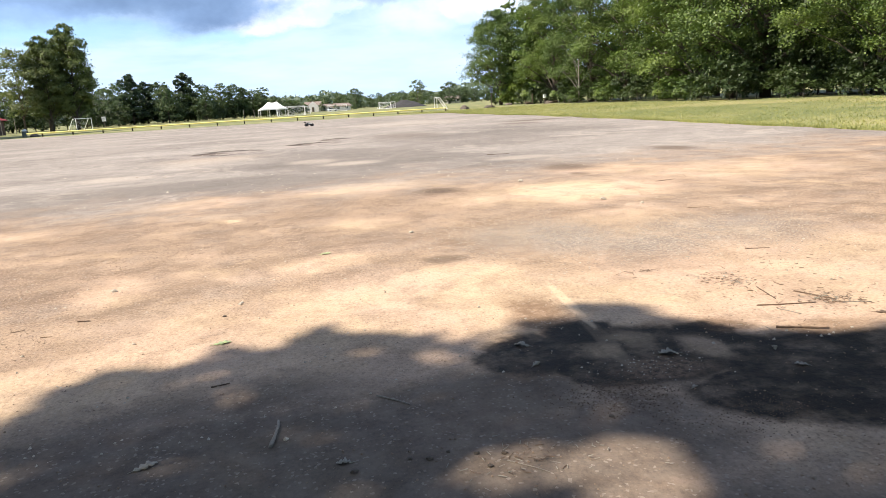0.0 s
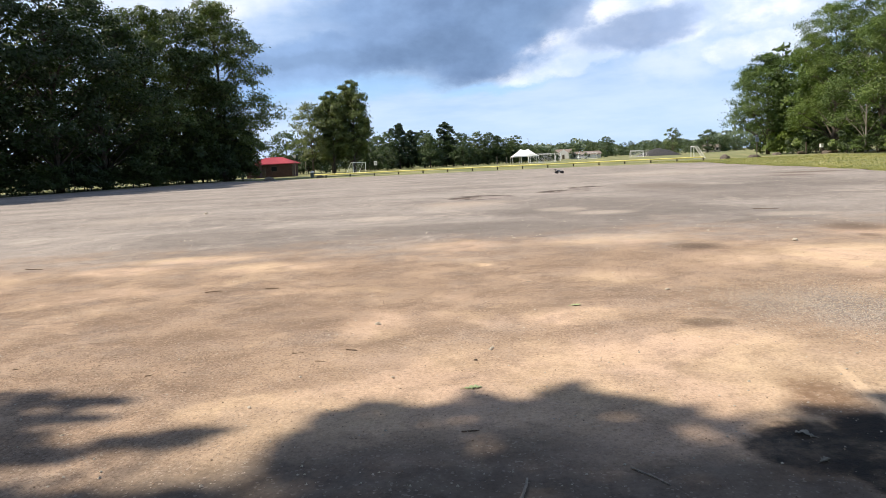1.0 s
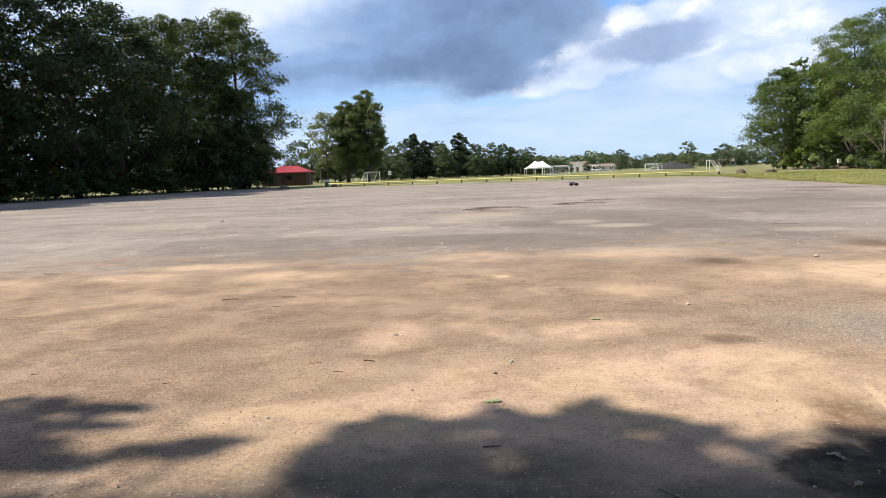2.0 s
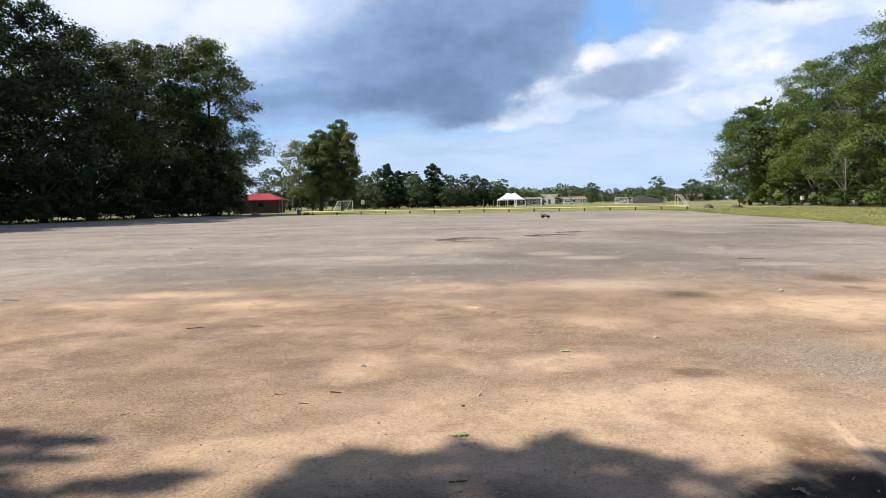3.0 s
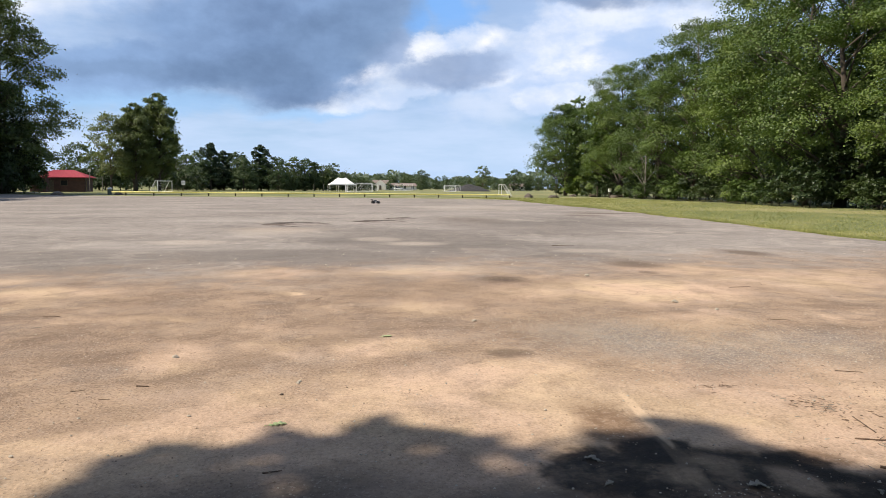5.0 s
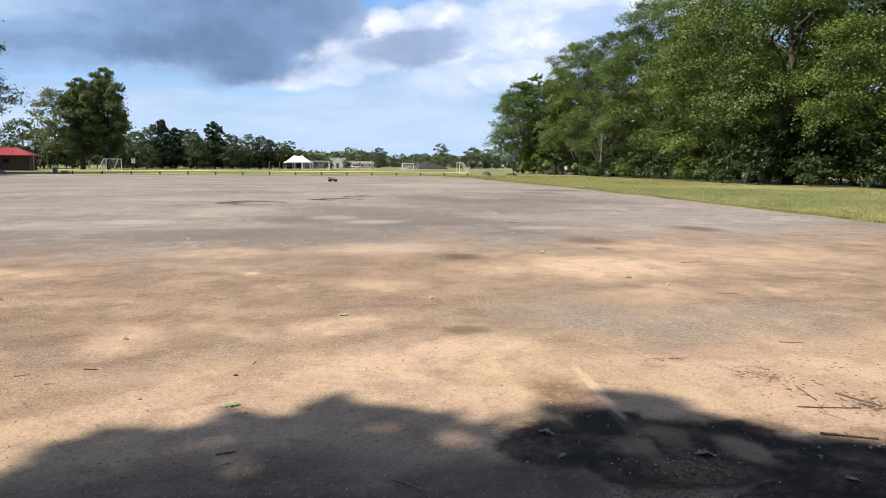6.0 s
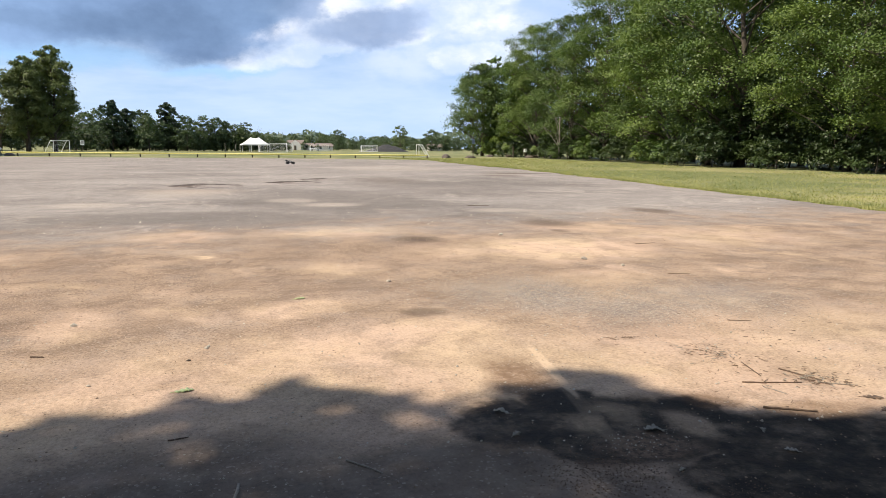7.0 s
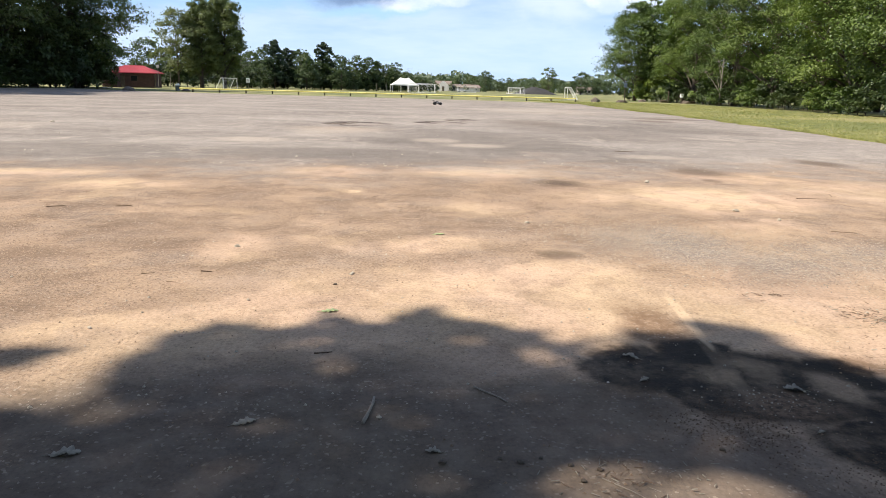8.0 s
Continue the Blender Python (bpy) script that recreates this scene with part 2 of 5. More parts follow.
def lot_material():
    m, t, b = material("dusty asphalt", 0.9)
    b.inputs["Specular IOR Level"].default_value = 0.12
    p = flat_vec(t, place_of(t))
    drift = vcalc(t, "SUBTRACT", grain(t, p, 0.9, 5, 0.6, colour=True), (0.5, 0.5, 0.5))
    wob = vcalc(t, "SUBTRACT", grain(t, p, 3.2, 6, 0.66, colour=True), (0.5, 0.5, 0.5))
    q = vcalc(t, "ADD", p, vcalc(t, "ADD", vcalc(t, "MULTIPLY", drift, (0.9, 0.7, 0)), vcalc(t, "MULTIPLY", wob, (0.5, 0.45, 0))))
    q_plan = plan_of(t, q)
    far_q = vcalc(t, "ADD", p, vcalc(t, "MULTIPLY", vcalc(t, "SUBTRACT", grain(t, p, 0.16, 6, 0.62, colour=True), (0.5, 0.5, 0.5)), (7, 7, 0)))
    far_q_plan = plan_of(t, far_q)
    near_q = vcalc(t, "ADD", p, vcalc(t, "MULTIPLY", wob, (0.35, 0.30, 0)))
    near_q_plan = plan_of(t, near_q)
    yy = t.nodes.new("ShaderNodeSeparateXYZ")
    put(t, yy.inputs[0], p)
    # bare asphalt: warm greys with long wash marks
    tone = grain(t, stretched(t, p, scale=(0.6, 1.0, 1), kind="POINT"), 0.22, 9, 0.68)
    grey = blend(t, mapped(t, tone, 0.30, 0.70), (0.205, 0.183, 0.169), (0.375, 0.334, 0.305))
    grey = blend(t, mapped(t, grain(t, p, 2.2, 6, 0.68), 0.40, 0.75, 0, 0.5), grey, (0.45, 0.40, 0.365))
    streak = grain(t, stretched(t, far_q, rot=-58, scale=(1.0, 0.22, 1), kind="POINT"), 1.1, 8, 0.7)
    grey = blend(t, calc(t, "MULTIPLY", mapped(t, streak, 0.52, 0.66), mapped(t, yy.outputs[1], 60, 14, 0.3, 0.65)), grey, (0.48, 0.42, 0.37))
    grey = blend(t, mapped(t, grain(t, stretched(t, far_q, rot=25, scale=(0.4, 1.0, 1), kind="POINT"), 0.8, 8, 0.72), 0.52, 0.68, 0, 0.5), grey, (0.20, 0.178, 0.165))
    crease = grain(t, stretched(t, far_q, rot=-62, scale=(2.6, 0.22, 1), kind="POINT"), 1.5, 5, 0.6)
    grey = blend(t, mapped(t, calc(t, "ABSOLUTE", calc(t, "SUBTRACT", crease, 0.5)), 0.016, 0.0, 0, 0.42), grey, (0.12, 0.104, 0.095))
    grey = blend(t, spots_of(t, far_q_plan, BANDS), grey, (0.125, 0.108, 0.098))
    grey = blend(t, spots_of(t, near_q_plan, PALE), grey, (0.50, 0.43, 0.37))
    # brown dirt and blown sand over the near end, fading out along a ragged line
    dirt = blend(t, mapped(t, grain(t, p, 1.3, 7, 0.7), 0.34, 0.66), (0.225, 0.160, 0.118), (0.40, 0.288, 0.208))
    hue = mapped(t, grain(t, q, 0.7, 4, 0.55), 0.38, 0.62)
    sand = blend(t, hue, (0.655, 0.465, 0.342), (0.64, 0.475, 0.32))
    edge_y = calc(t, "ADD", calc(t, "SUBTRACT", yy.outputs[1], calc(t, "MULTIPLY", yy.outputs[0], 0.12)), mapped(t, grain(t, q, 0.45, 8, 0.74), 0.3, 0.7, -2.8, 2.8, False))
    cover = mapped(t, edge_y, 15.5, 9.5)
    base = blend(t, calc(t, "MULTIPLY", cover, mapped(t, grain(t, q, 1.4, 5, 0.6), 0.25, 0.6, 0.7, 1.0)), grey, dirt)
    ragged = mapped(t, grain(t, stretched(t, q, scale=(1.3, 1.0, 1), kind="POINT"), 1.7, 8, 0.74), 0.32, 0.60, 0.3, 1.0)
    film_ = calc(t, "MULTIPLY", mapped(t, grain(t, stretched(t, q, scale=(1.3, 1.0, 1), kind="POINT"), 0.9, 9, 0.74), 0.48, 0.70, 0.0, 0.6), mapped(t, edge_y, 13.5, 9.5))
    drifts = calc(t, "MAXIMUM", spots_of(t, q_plan, SAND_NEAR), spots_of(t, q_plan, SAND_FAR))
    sandy = calc(t, "MAXIMUM", film_, calc(t, "MULTIPLY", drifts, ragged))
    sandy = calc(t, "MAXIMUM", sandy, calc(t, "MULTIPLY", ragged, calc(t, "MULTIPLY", mapped(t, yy.outputs[1], 6.0, 4.2, 0.0, 0.65), mapped(t, yy.outputs[0], -2.4, -0.9))))
    bare = spots_of(t, q_plan, DIRT_SPOTS)
    sandy = calc(t, "MULTIPLY", sandy, calc(t, "SUBTRACT", 1.0, bare))
    base = blend(t, sandy, base, sand)
    base = blend(t, calc(t, "MULTIPLY", bare, 0.45), base, (0.215, 0.150, 0.108))
    stony = spots_of(t, near_q_plan, GRAVEL_SPOTS, 0.8)
    base = blend(t, calc(t, "MULTIPLY", stony, mapped(t, grain(t, p, 5, 6, 0.75), 0.34, 0.6, 0.45, 1.0)), base, blend(t, mapped(t, grain(t, p, 30, 3, 0.7), 0.4, 0.62), (0.17, 0.15, 0.14), (0.40, 0.36, 0.33)))
    base = blend(t, spots_of(t, near_q_plan, SMUDGES, 0.75, 1.5), base, (0.12, 0.085, 0.064))
    # long cracks far out
    for x, y, rx, ry, rot in ((-26, 40.6, 3.6, 0.3, 31), (-29, 56, 1.6, 0.4, 27), (-20.5, 36.5, 2.2, 0.16, 36), (11, 47, 2.4, 0.4, -6), (-12.5, 38, 3.0, 0.25, 18), (7.5, 74.5, 2.4, 0.5, -4)):
        base = blend(t, calc(t, "MULTIPLY", spot(t, near_q_plan, x, y, rx, ry, rot), 0.65), base, (0.10, 0.085, 0.075))
    scar_plan = plan_of(t, vcalc(t, "ADD", p, vcalc(t, "MULTIPLY", vcalc(t, "SUBTRACT", grain(t, p, 1.1, 6, 0.7, colour=True), (0.5, 0.5, 0.5)), (2.6, 3.2, 0))))
    # pothole scars: dark muddy rims round paler worn floors, tan silt washed out below
    base = blend(t, calc(t, "MULTIPLY", spot(t, near_q_plan, -1.4, 24.6, 2.6, 1.9, 0, 0.8), 0.45), base, (0.42, 0.34, 0.275))
    for x, y, rx, ry in ((-1.0, 28.0, 1.45, 1.9), (2.5, 30.3, 1.3, 1.2), (3.9, 33.0, 0.85, 1.3)):
        base = blend(t, calc(t, "MULTIPLY", spot(t, scar_plan, x, y, rx, ry, soft=0.35), 0.92), base, (0.04, 0.026, 0.021))
        base = blend(t, calc(t, "MULTIPLY", spot(t, scar_plan, x + 0.15, y - 0.3, rx * 0.78, ry * 0.62, 0, 0.35), 0.85), base, (0.37, 0.325, 0.295))
        base = blend(t, calc(t, "MULTIPLY", spot(t, scar_plan, x - 0.5, y - 0.4, rx * 0.35, ry * 0.3, 0, 0.4), 0.7), base, (0.10, 0.065, 0.05))
    # grit: strong on dirt and asphalt, faint where sand has smoothed it over
    loose = calc(t, "SUBTRACT", 1.0, calc(t, "MULTIPLY", sandy, 0.72))
    speck = grain(t, stretched(t, p, scale=(1.0, 0.75, 1), kind="POINT"), 46, 4, 0.75)
    lumps = grain(t, p, 17, 5, 0.72)
    base = blend(t, calc(t, "MULTIPLY", mapped(t, speck, 0.50, 0.64, 0, 0.7), loose), base, blend(t, 1.0, base, (0.50, 0.47, 0.44), "MULTIPLY"))
    base = blend(t, calc(t, "MULTIPLY", mapped(t, speck, 0.47, 0.36, 0, 0.6), loose), base, blend(t, 1.0, base, (1.45, 1.40, 1.35), "MULTIPLY"))
    base = blend(t, calc(t, "MULTIPLY", mapped(t, lumps, 0.50, 0.66, 0, 0.5), loose), base, blend(t, 1.0, base, (0.66, 0.63, 0.60), "MULTIPLY"))
    base = blend(t, mapped(t, grain(t, p, 5.5, 7, 0.74), 0.50, 0.70, 0, 0.38), base, blend(t, 1.0, base, (0.72, 0.69, 0.66), "MULTIPLY"))
    base = blend(t, mapped(t, grain(t, p, 4.2, 7, 0.74), 0.52, 0.70, 0, 0.3), base, blend(t, 1.0, base, (1.22, 1.2, 1.17), "MULTIPLY"))
    # damp stain, its brown fringe, drier islands, and the worn painted line across it
    edge = vcalc(t, "ADD", p, vcalc(t, "MULTIPLY", wob, (0.34, 0.30, 0)))
    edge_plan = plan_of(t, edge)
    wet = None
    for x, y, rx, ry, rot in WET:
        s = spot(t, edge_plan, x, y, rx * 1.25, ry * 1.25, rot, 0.3)
        wet = s if wet is None else calc(t, "MAXIMUM", wet, s)
    fringe = spots_of(t, edge_plan, ((1.87, 3.95, 0.25, 0.6, 0.9), (2.76, 3.34, 0.26, 0.18, 0.8), (2.5, 3.38, 0.26, 0.2, 0.7), (1.4, 3.0, 0.3, 0.28, 0.6), (3.3, 3.0, 0.5, 0.2, 0.7)))
    base = blend(t, calc(t, "MULTIPLY", fringe, mapped(t, grain(t, p, 11, 6, 0.75), 0.3, 0.6, 0.5, 1.0)), base, (0.19, 0.118, 0.074))
    dry = spots_of(t, edge_plan, ((1.92, 3.22, 0.12, 0.15, 0.4), (2.5, 3.05, 0.11, 0.2, 0.45), (2.17, 3.3, 0.12, 0.2, 0.3)), 0.6)
    wet = calc(t, "MULTIPLY", wet, calc(t, "SUBTRACT", 1.0, dry))
    base = blend(t, calc(t, "MULTIPLY", wet, mapped(t, grain(t, p, 3.5, 6, 0.68), 0.30, 0.56, 0.72, 0.98)), base, blend(t, mapped(t, grain(t, p, 6, 6, 0.72), 0.4, 0.7), (0.011, 0.008, 0.006), (0.040, 0.026, 0.018)))
    silt = spots_of(t, edge_plan, ((2.09, 2.86, 0.28, 0.17, 0.8), (1.8, 2.57, 0.22, 0.2, 0.75), (1.36, 2.98, 0.18, 0.17, 0.4)))
    base = blend(t, calc(t, "MULTIPLY", silt, mapped(t, grain(t, p, 26, 5, 0.75), 0.36, 0.6, 0.15, 1.0)), base, (0.21, 0.135, 0.09))
    line_q = vcalc(t, "ADD", p, vcalc(t, "MULTIPLY", wob, (0.05, 0.1, 0)))
    line_plan = plan_of(t, line_q)
    line = calc(t, "MAXIMUM", spot(t, line_plan, 2.15, 4.15, 0.05, 0.72, -8.5, 0.45), calc(t, "MULTIPLY", spot(t, line_plan, 2.02, 3.4, 0.07, 0.62, -10, 0.4), 0.14))
    base = blend(t, calc(t, "MULTIPLY", line, mapped(t, grain(t, p, 7, 5, 0.65), 0.3, 0.62, 0.35, 0.85)), base, (0.64, 0.475, 0.33))
    # worn grey asphalt below the tree, painted darker to deepen the cast shade
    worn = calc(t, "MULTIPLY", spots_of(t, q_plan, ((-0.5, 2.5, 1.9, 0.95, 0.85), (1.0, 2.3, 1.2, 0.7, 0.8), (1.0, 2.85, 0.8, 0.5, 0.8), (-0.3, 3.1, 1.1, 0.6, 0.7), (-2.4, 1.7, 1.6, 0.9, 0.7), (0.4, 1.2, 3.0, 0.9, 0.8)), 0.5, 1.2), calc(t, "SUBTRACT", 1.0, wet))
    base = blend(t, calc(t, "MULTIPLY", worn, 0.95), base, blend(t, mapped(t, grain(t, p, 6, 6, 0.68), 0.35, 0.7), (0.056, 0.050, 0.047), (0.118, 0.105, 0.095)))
    agg = t.nodes.new("ShaderNodeSeparateColor")
    put(t, agg.inputs[0], cells(t, p, 80.0)[1])
    base = blend(t, calc(t, "MULTIPLY", mapped(t, agg.outputs[0], 0.90, 0.99, 0, 0.5), calc(t, "MULTIPLY", loose, mapped(t, wet, 1.0, 0.4))), base, (0.13, 0.10, 0.08))
    base = blend(t, calc(t, "MULTIPLY", mapped(t, agg.outputs[1], 0.92, 0.99, 0, 0.4), calc(t, "MULTIPLY", loose, mapped(t, wet, 0.6, 0.1))), base, (0.52, 0.45, 0.38))
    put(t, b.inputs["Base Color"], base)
    put(t, b.inputs["Roughness"], calc(t, "SUBTRACT", 0.93, calc(t, "MULTIPLY", wet, 0.28)))
    h = calc(t, "ADD", calc(t, "MULTIPLY", speck, 0.5), calc(t, "MULTIPLY", lumps, 0.5))
    put(t, b.inputs["Normal"], relief(t, h, 0.5, 0.014))
    return m


def grass_material():
    m, t, b = material("mown grass", 0.95)
    p = place_of(t)
    dry = mapped(t, grain(t, p, 0.09, 6, 0.62), 0.42, 0.64)
    rgb = blend(t, dry, (0.135, 0.155, 0.052), (0.34, 0.30, 0.135))
    rgb = blend(t, mapped(t, grain(t, p, 3.0, 5, 0.7), 0.40, 0.72, 0, 0.45), rgb, (0.12, 0.15, 0.048))
    put(t, b.inputs["Base Color"], rgb)
    put(t, b.inputs["Normal"], relief(t, grain(t, p, 9, 5, 0.7), 0.5, 0.04))
    return m


def leaf_material(name, dim, lit, through_leaf=0.3, accent=None):
    m, t, b = material(name, 0.5)
    b.inputs["Specular IOR Level"].default_value = 0.4
    isl = t.nodes.new("ShaderNodeNewGeometry").outputs["Random Per Island"]
    p = place_of(t)
    rgb = blend(t, calc(t, "POWER", isl, 1.5), dim, lit)
    rgb = blend(t, mapped(t, grain(t, p, 0.35, 3, 0.5), 0.4, 0.7, 0, 0.6), rgb, accent or lit)
    rgb = blend(t, mapped(t, per_object(t), 0.45, 0.0, 0, 0.6), rgb, dim)
    rgb = blend(t, mapped(t, per_object(t), 0.6, 1.0, 0, 0.55), rgb, blend(t, 1.0, lit, (1.18, 1.06, 0.8), "MULTIPLY"))
    put(t, b.inputs["Base Color"], rgb)
    glow = t.nodes.new("ShaderNodeBsdfTranslucent")
    put(t, glow.inputs[0], blend(t, 1.0, rgb, (1.0, 1.25, 0.45), "MULTIPLY"))
    mix = t.nodes.new("ShaderNodeMixShader")
    mix.inputs[0].default_value = through_leaf
    t.links.new(b.outputs[0], mix.inputs[1])
    t.links.new(glow.outputs[0], mix.inputs[2])
    t.links.new(mix.outputs[0], t.nodes["Material Output"].inputs[0])
    return m


def plain(name, colour, rough=0.6, metal=0.0, vary=0.25, scale=6.0, bump=0.2, depth=0.01):
    m, t, b = material(name, rough, metal)
    p = place_of(t)
    dim = tuple(v * (1 - vary) for v in colour)
    rgb = blend(t, mapped(t, grain(t, p, scale, 5, 0.6), 0.35, 0.65), dim, colour)
    rgb = blend(t, mapped(t, grain(t, p, scale * 9, 3, 0.6), 0.5, 0.8, 0, vary), rgb, tuple(v * 0.5 for v in colour))
    rgb = blend(t, calc(t, "MULTIPLY", per_object(t), vary), rgb, tuple(min(1, v * 1.3) for v in colour))
    put(t, b.inputs["Base Color"], rgb)
    put(t, b.inputs["Normal"], relief(t, grain(t, p, scale * 6, 4, 0.6), bump, depth))
    return m


LOT, GRASS = lot_material(), grass_material()
LEAF = leaf_material("broad leaves", (0.050, 0.086, 0.021), (0.155, 0.222, 0.050), 0.2, (0.155, 0.205, 0.044))
# lighter copy of the broad leaves, with sunlight on the boughs in its colour
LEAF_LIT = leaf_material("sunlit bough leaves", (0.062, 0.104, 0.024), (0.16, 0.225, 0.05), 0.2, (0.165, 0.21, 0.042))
# darker leaf copy: shade inside and under the woods put into the colour
LEAF_SHADED = leaf_material("shade-darkened green leaves", (0.024, 0.041, 0.014), (0.060, 0.092, 0.026), 0.18)
LEAF_MID = leaf_material("olive leaves", (0.055, 0.08, 0.028), (0.13, 0.17, 0.06), 0.17)
LEAF_GREY = leaf_material("grey green leaves", (0.09, 0.115, 0.06), (0.15, 0.18, 0.09), 0.25)
NEEDLE = leaf_material("dark needles", (0.022, 0.042, 0.018), (0.045, 0.075, 0.028), 0.08)
FAR_LEAF = leaf_material("distant leaves", (0.05, 0.078, 0.032), (0.105, 0.145, 0.056), 0.2)
# distance haze is mixed into this pale leaf colour
HAZE_LEAF = leaf_material("far woods leaves paled by haze", (0.10, 0.135, 0.10), (0.15, 0.19, 0.12), 0.2)
BARK = plain("grey brown bark", (0.085, 0.068, 0.052), 0.95, 0, 0.5, 4, 0.8, 0.03)
DEAD = plain("bare grey wood", (0.24, 0.215, 0.185), 0.9, 0, 0.4, 12, 0.6, 0.004)
TWIG = plain("dry twig bark", (0.15, 0.098, 0.066), 0.9, 0, 0.5, 40, 0.6, 0.003)
PALE_TWIG = plain("weathered stick", (0.27, 0.235, 0.195), 0.9, 0, 0.4, 40, 0.6, 0.003)
GREEN_LEAF = plain("fresh green leaf", (0.40, 0.47, 0.22), 0.6, 0, 0.3, 50, 0.3, 0.001)
DRY_LEAF = plain("dry curled leaf", (0.27, 0.245, 0.20), 0.8, 0, 0.35, 50, 0.4, 0.001)
STONE_PALE = plain("pale limestone grit", (0.50, 0.44, 0.36), 0.9, 0, 0.3, 60, 0.5, 0.002)
STONE_TAN = plain("tan grit", (0.46, 0.34, 0.245), 0.95, 0, 0.45, 60, 0.5, 0.002)
STONE_GREY = plain("grey stone chips", (0.25, 0.222, 0.20), 0.9, 0, 0.4, 60, 0.5, 0.002)
STONE_BROWN = plain("brown grit", (0.235, 0.165, 0.118), 0.95, 0, 0.4, 60, 0.5, 0.002)
STONE_DARK = plain("dark grit", (0.12, 0.095, 0.075), 0.9, 0, 0.4, 60, 0.5, 0.002)
BOULDER = plain("weathered boulder", (0.16, 0.13, 0.11), 0.9, 0, 0.5, 3, 0.8, 0.03)
WHITE = plain("white painted metal", (0.80, 0.80, 0.78), 0.5, 0, 0.08, 2, 0.05, 0.002)
CANVAS = plain("white canvas", (0.82, 0.83, 0.82), 0.75, 0, 0.06, 1, 0.2, 0.01)
RED_ROOF = plain("red metal roofing", (0.37, 0.043, 0.06), 0.6, 0, 0.2, 1.5, 0.1, 0.01)
BROWN_WALL = plain("dark brown boards", (0.082, 0.043, 0.037), 0.85, 0, 0.3, 2, 0.3, 0.01)
GLASS_DARK = plain("dark window", (0.02, 0.022, 0.025), 0.15, 0, 0.1, 2, 0.02, 0.001)
CONCRETE = plain("pale concrete", (0.45, 0.42, 0.38), 0.9, 0, 0.2, 2, 0.3, 0.01)
YELLOW = plain("yellow painted timber", (0.92, 0.80, 0.28), 0.75, 0, 0.12, 2, 0.3, 0.005)
POST = plain("brown timber post", (0.11, 0.085, 0.06), 0.9, 0, 0.4, 5, 0.5, 0.01)
GRAVEL_HEAP = plain("dark gravel heap", (0.06, 0.057, 0.058), 0.95, 0, 0.4, 1.5, 1.0, 0.15)
HOUSE_WALL = plain("cream siding", (0.72, 0.68, 0.62), 0.8, 0, 0.1, 0.6, 0.1, 0.01)
HOUSE_ROOF = plain("weathered brown shingles", (0.24, 0.19, 0.165), 0.9, 0, 0.3, 2, 0.3, 0.01)
RUBBER = plain("black rubber", (0.018, 0.018, 0.018), 0.8, 0, 0.3, 30, 0.5, 0.003)
BLACK = plain("black plastic", (0.02, 0.02, 0.022), 0.4, 0, 0.2, 12, 0.1, 0.001)
SHELL = plain("white painted shell", (0.72, 0.72, 0.70), 0.3, 0, 0.08, 10, 0.05, 0.001)
STEEL = plain("grey metal", (0.35, 0.35, 0.36), 0.4, 0.8, 0.15, 14, 0.1, 0.001)
BLUE = plain("blue sign face", (0.16, 0.21, 0.28), 0.5, 0, 0.1, 3, 0.05, 0.001)
BARREL = plain("green grey barrel", (0.15, 0.18, 0.15), 0.7, 0, 0.3, 3, 0.2, 0.004)


# ---------------------------------------------------------------- mesh helpers
def part(name, bm, mat, parent=None, label="", smooth=False):
    """Links a bmesh, or (verts, faces), as one mesh object."""
    me = bpy.data.meshes.new(name)
    if isinstance(bm, tuple):
        v, f = bm
        me.from_pydata(v.tolist() if isinstance(v, np.ndarray) else v, [], f.tolist() if isinstance(f, np.ndarray) else f)
    else:
        bm.to_mesh(me)
        bm.free()
    me.materials.append(mat)
    if smooth:
        me.polygons.foreach_set("use_smooth", [True] * len(me.polygons))
    ob = new(name, me)
    if parent:
        ob.parent = parent
    if label:
        tagged(ob, label)
    return ob


def thing(name, label, category, m=None, group="", kind=""):
    ob = new(name)
    ob.empty_display_size = 0.2
    if m is not None:
        ob.matrix_world = m
    return tagged(ob, label, category, group, kind)


def box(sx, sy, sz, at=(0, 0, 0), bevel=0.0, taper=1.0):
    """A box standing on at."""
    bm = bmesh.new()
    bmesh.ops.create_cube(bm, size=1)
    for v in bm.verts:
        k = taper if v.co.z > 0 else 1
        v.co = Vector((v.co.x * sx * k + at[0], v.co.y * sy * k + at[1], (v.co.z + 0.5) * sz + at[2]))
    if bevel:
        bmesh.ops.bevel(bm, geom=bm.edges[:], offset=bevel, segments=2, affect="EDGES", profile=0.6)
    return bm


def tube(points, radii, sides=8, ends=True):
    """Vertices and faces of a tapered tube along points."""
    v, f = [], []
    pts = [Vector(p) for p in points]
    side = None
    for i, p in enumerate(pts):
        d = (pts[min(i + 1, len(pts) - 1)] - pts[max(i - 1, 0)]).normalized()
        ref = Vector((1, 0, 0)) if abs(d.x) < 0.8 else Vector((0, 1, 0))
        a = d.cross(ref).normalized() if side is None else (side - d * side.dot(d)).normalized()
        side, b = a, d.cross(a)
        for k in range(sides):
            w_ = 2 * math.pi * k / sides
            v.append(tuple(p + (a * math.cos(w_) + b * math.sin(w_)) * radii[i]))
    for i in range(len(pts) - 1):
        for k in range(sides):
            n = (k + 1) % sides
            f.append((i * sides + k, i * sides + n, (i + 1) * sides + n, (i + 1) * sides + k))
    if ends:
        f.append(tuple(range(sides))[::-1])
        f.append(tuple((len(pts) - 1) * sides + k for k in range(sides)))
    return v, f


def joined(pieces):
    v, f = [], []
    for a, b in pieces:
        o = len(v)
        v += a
        f += [tuple(i + o for i in q) for q in b]
    return v, f


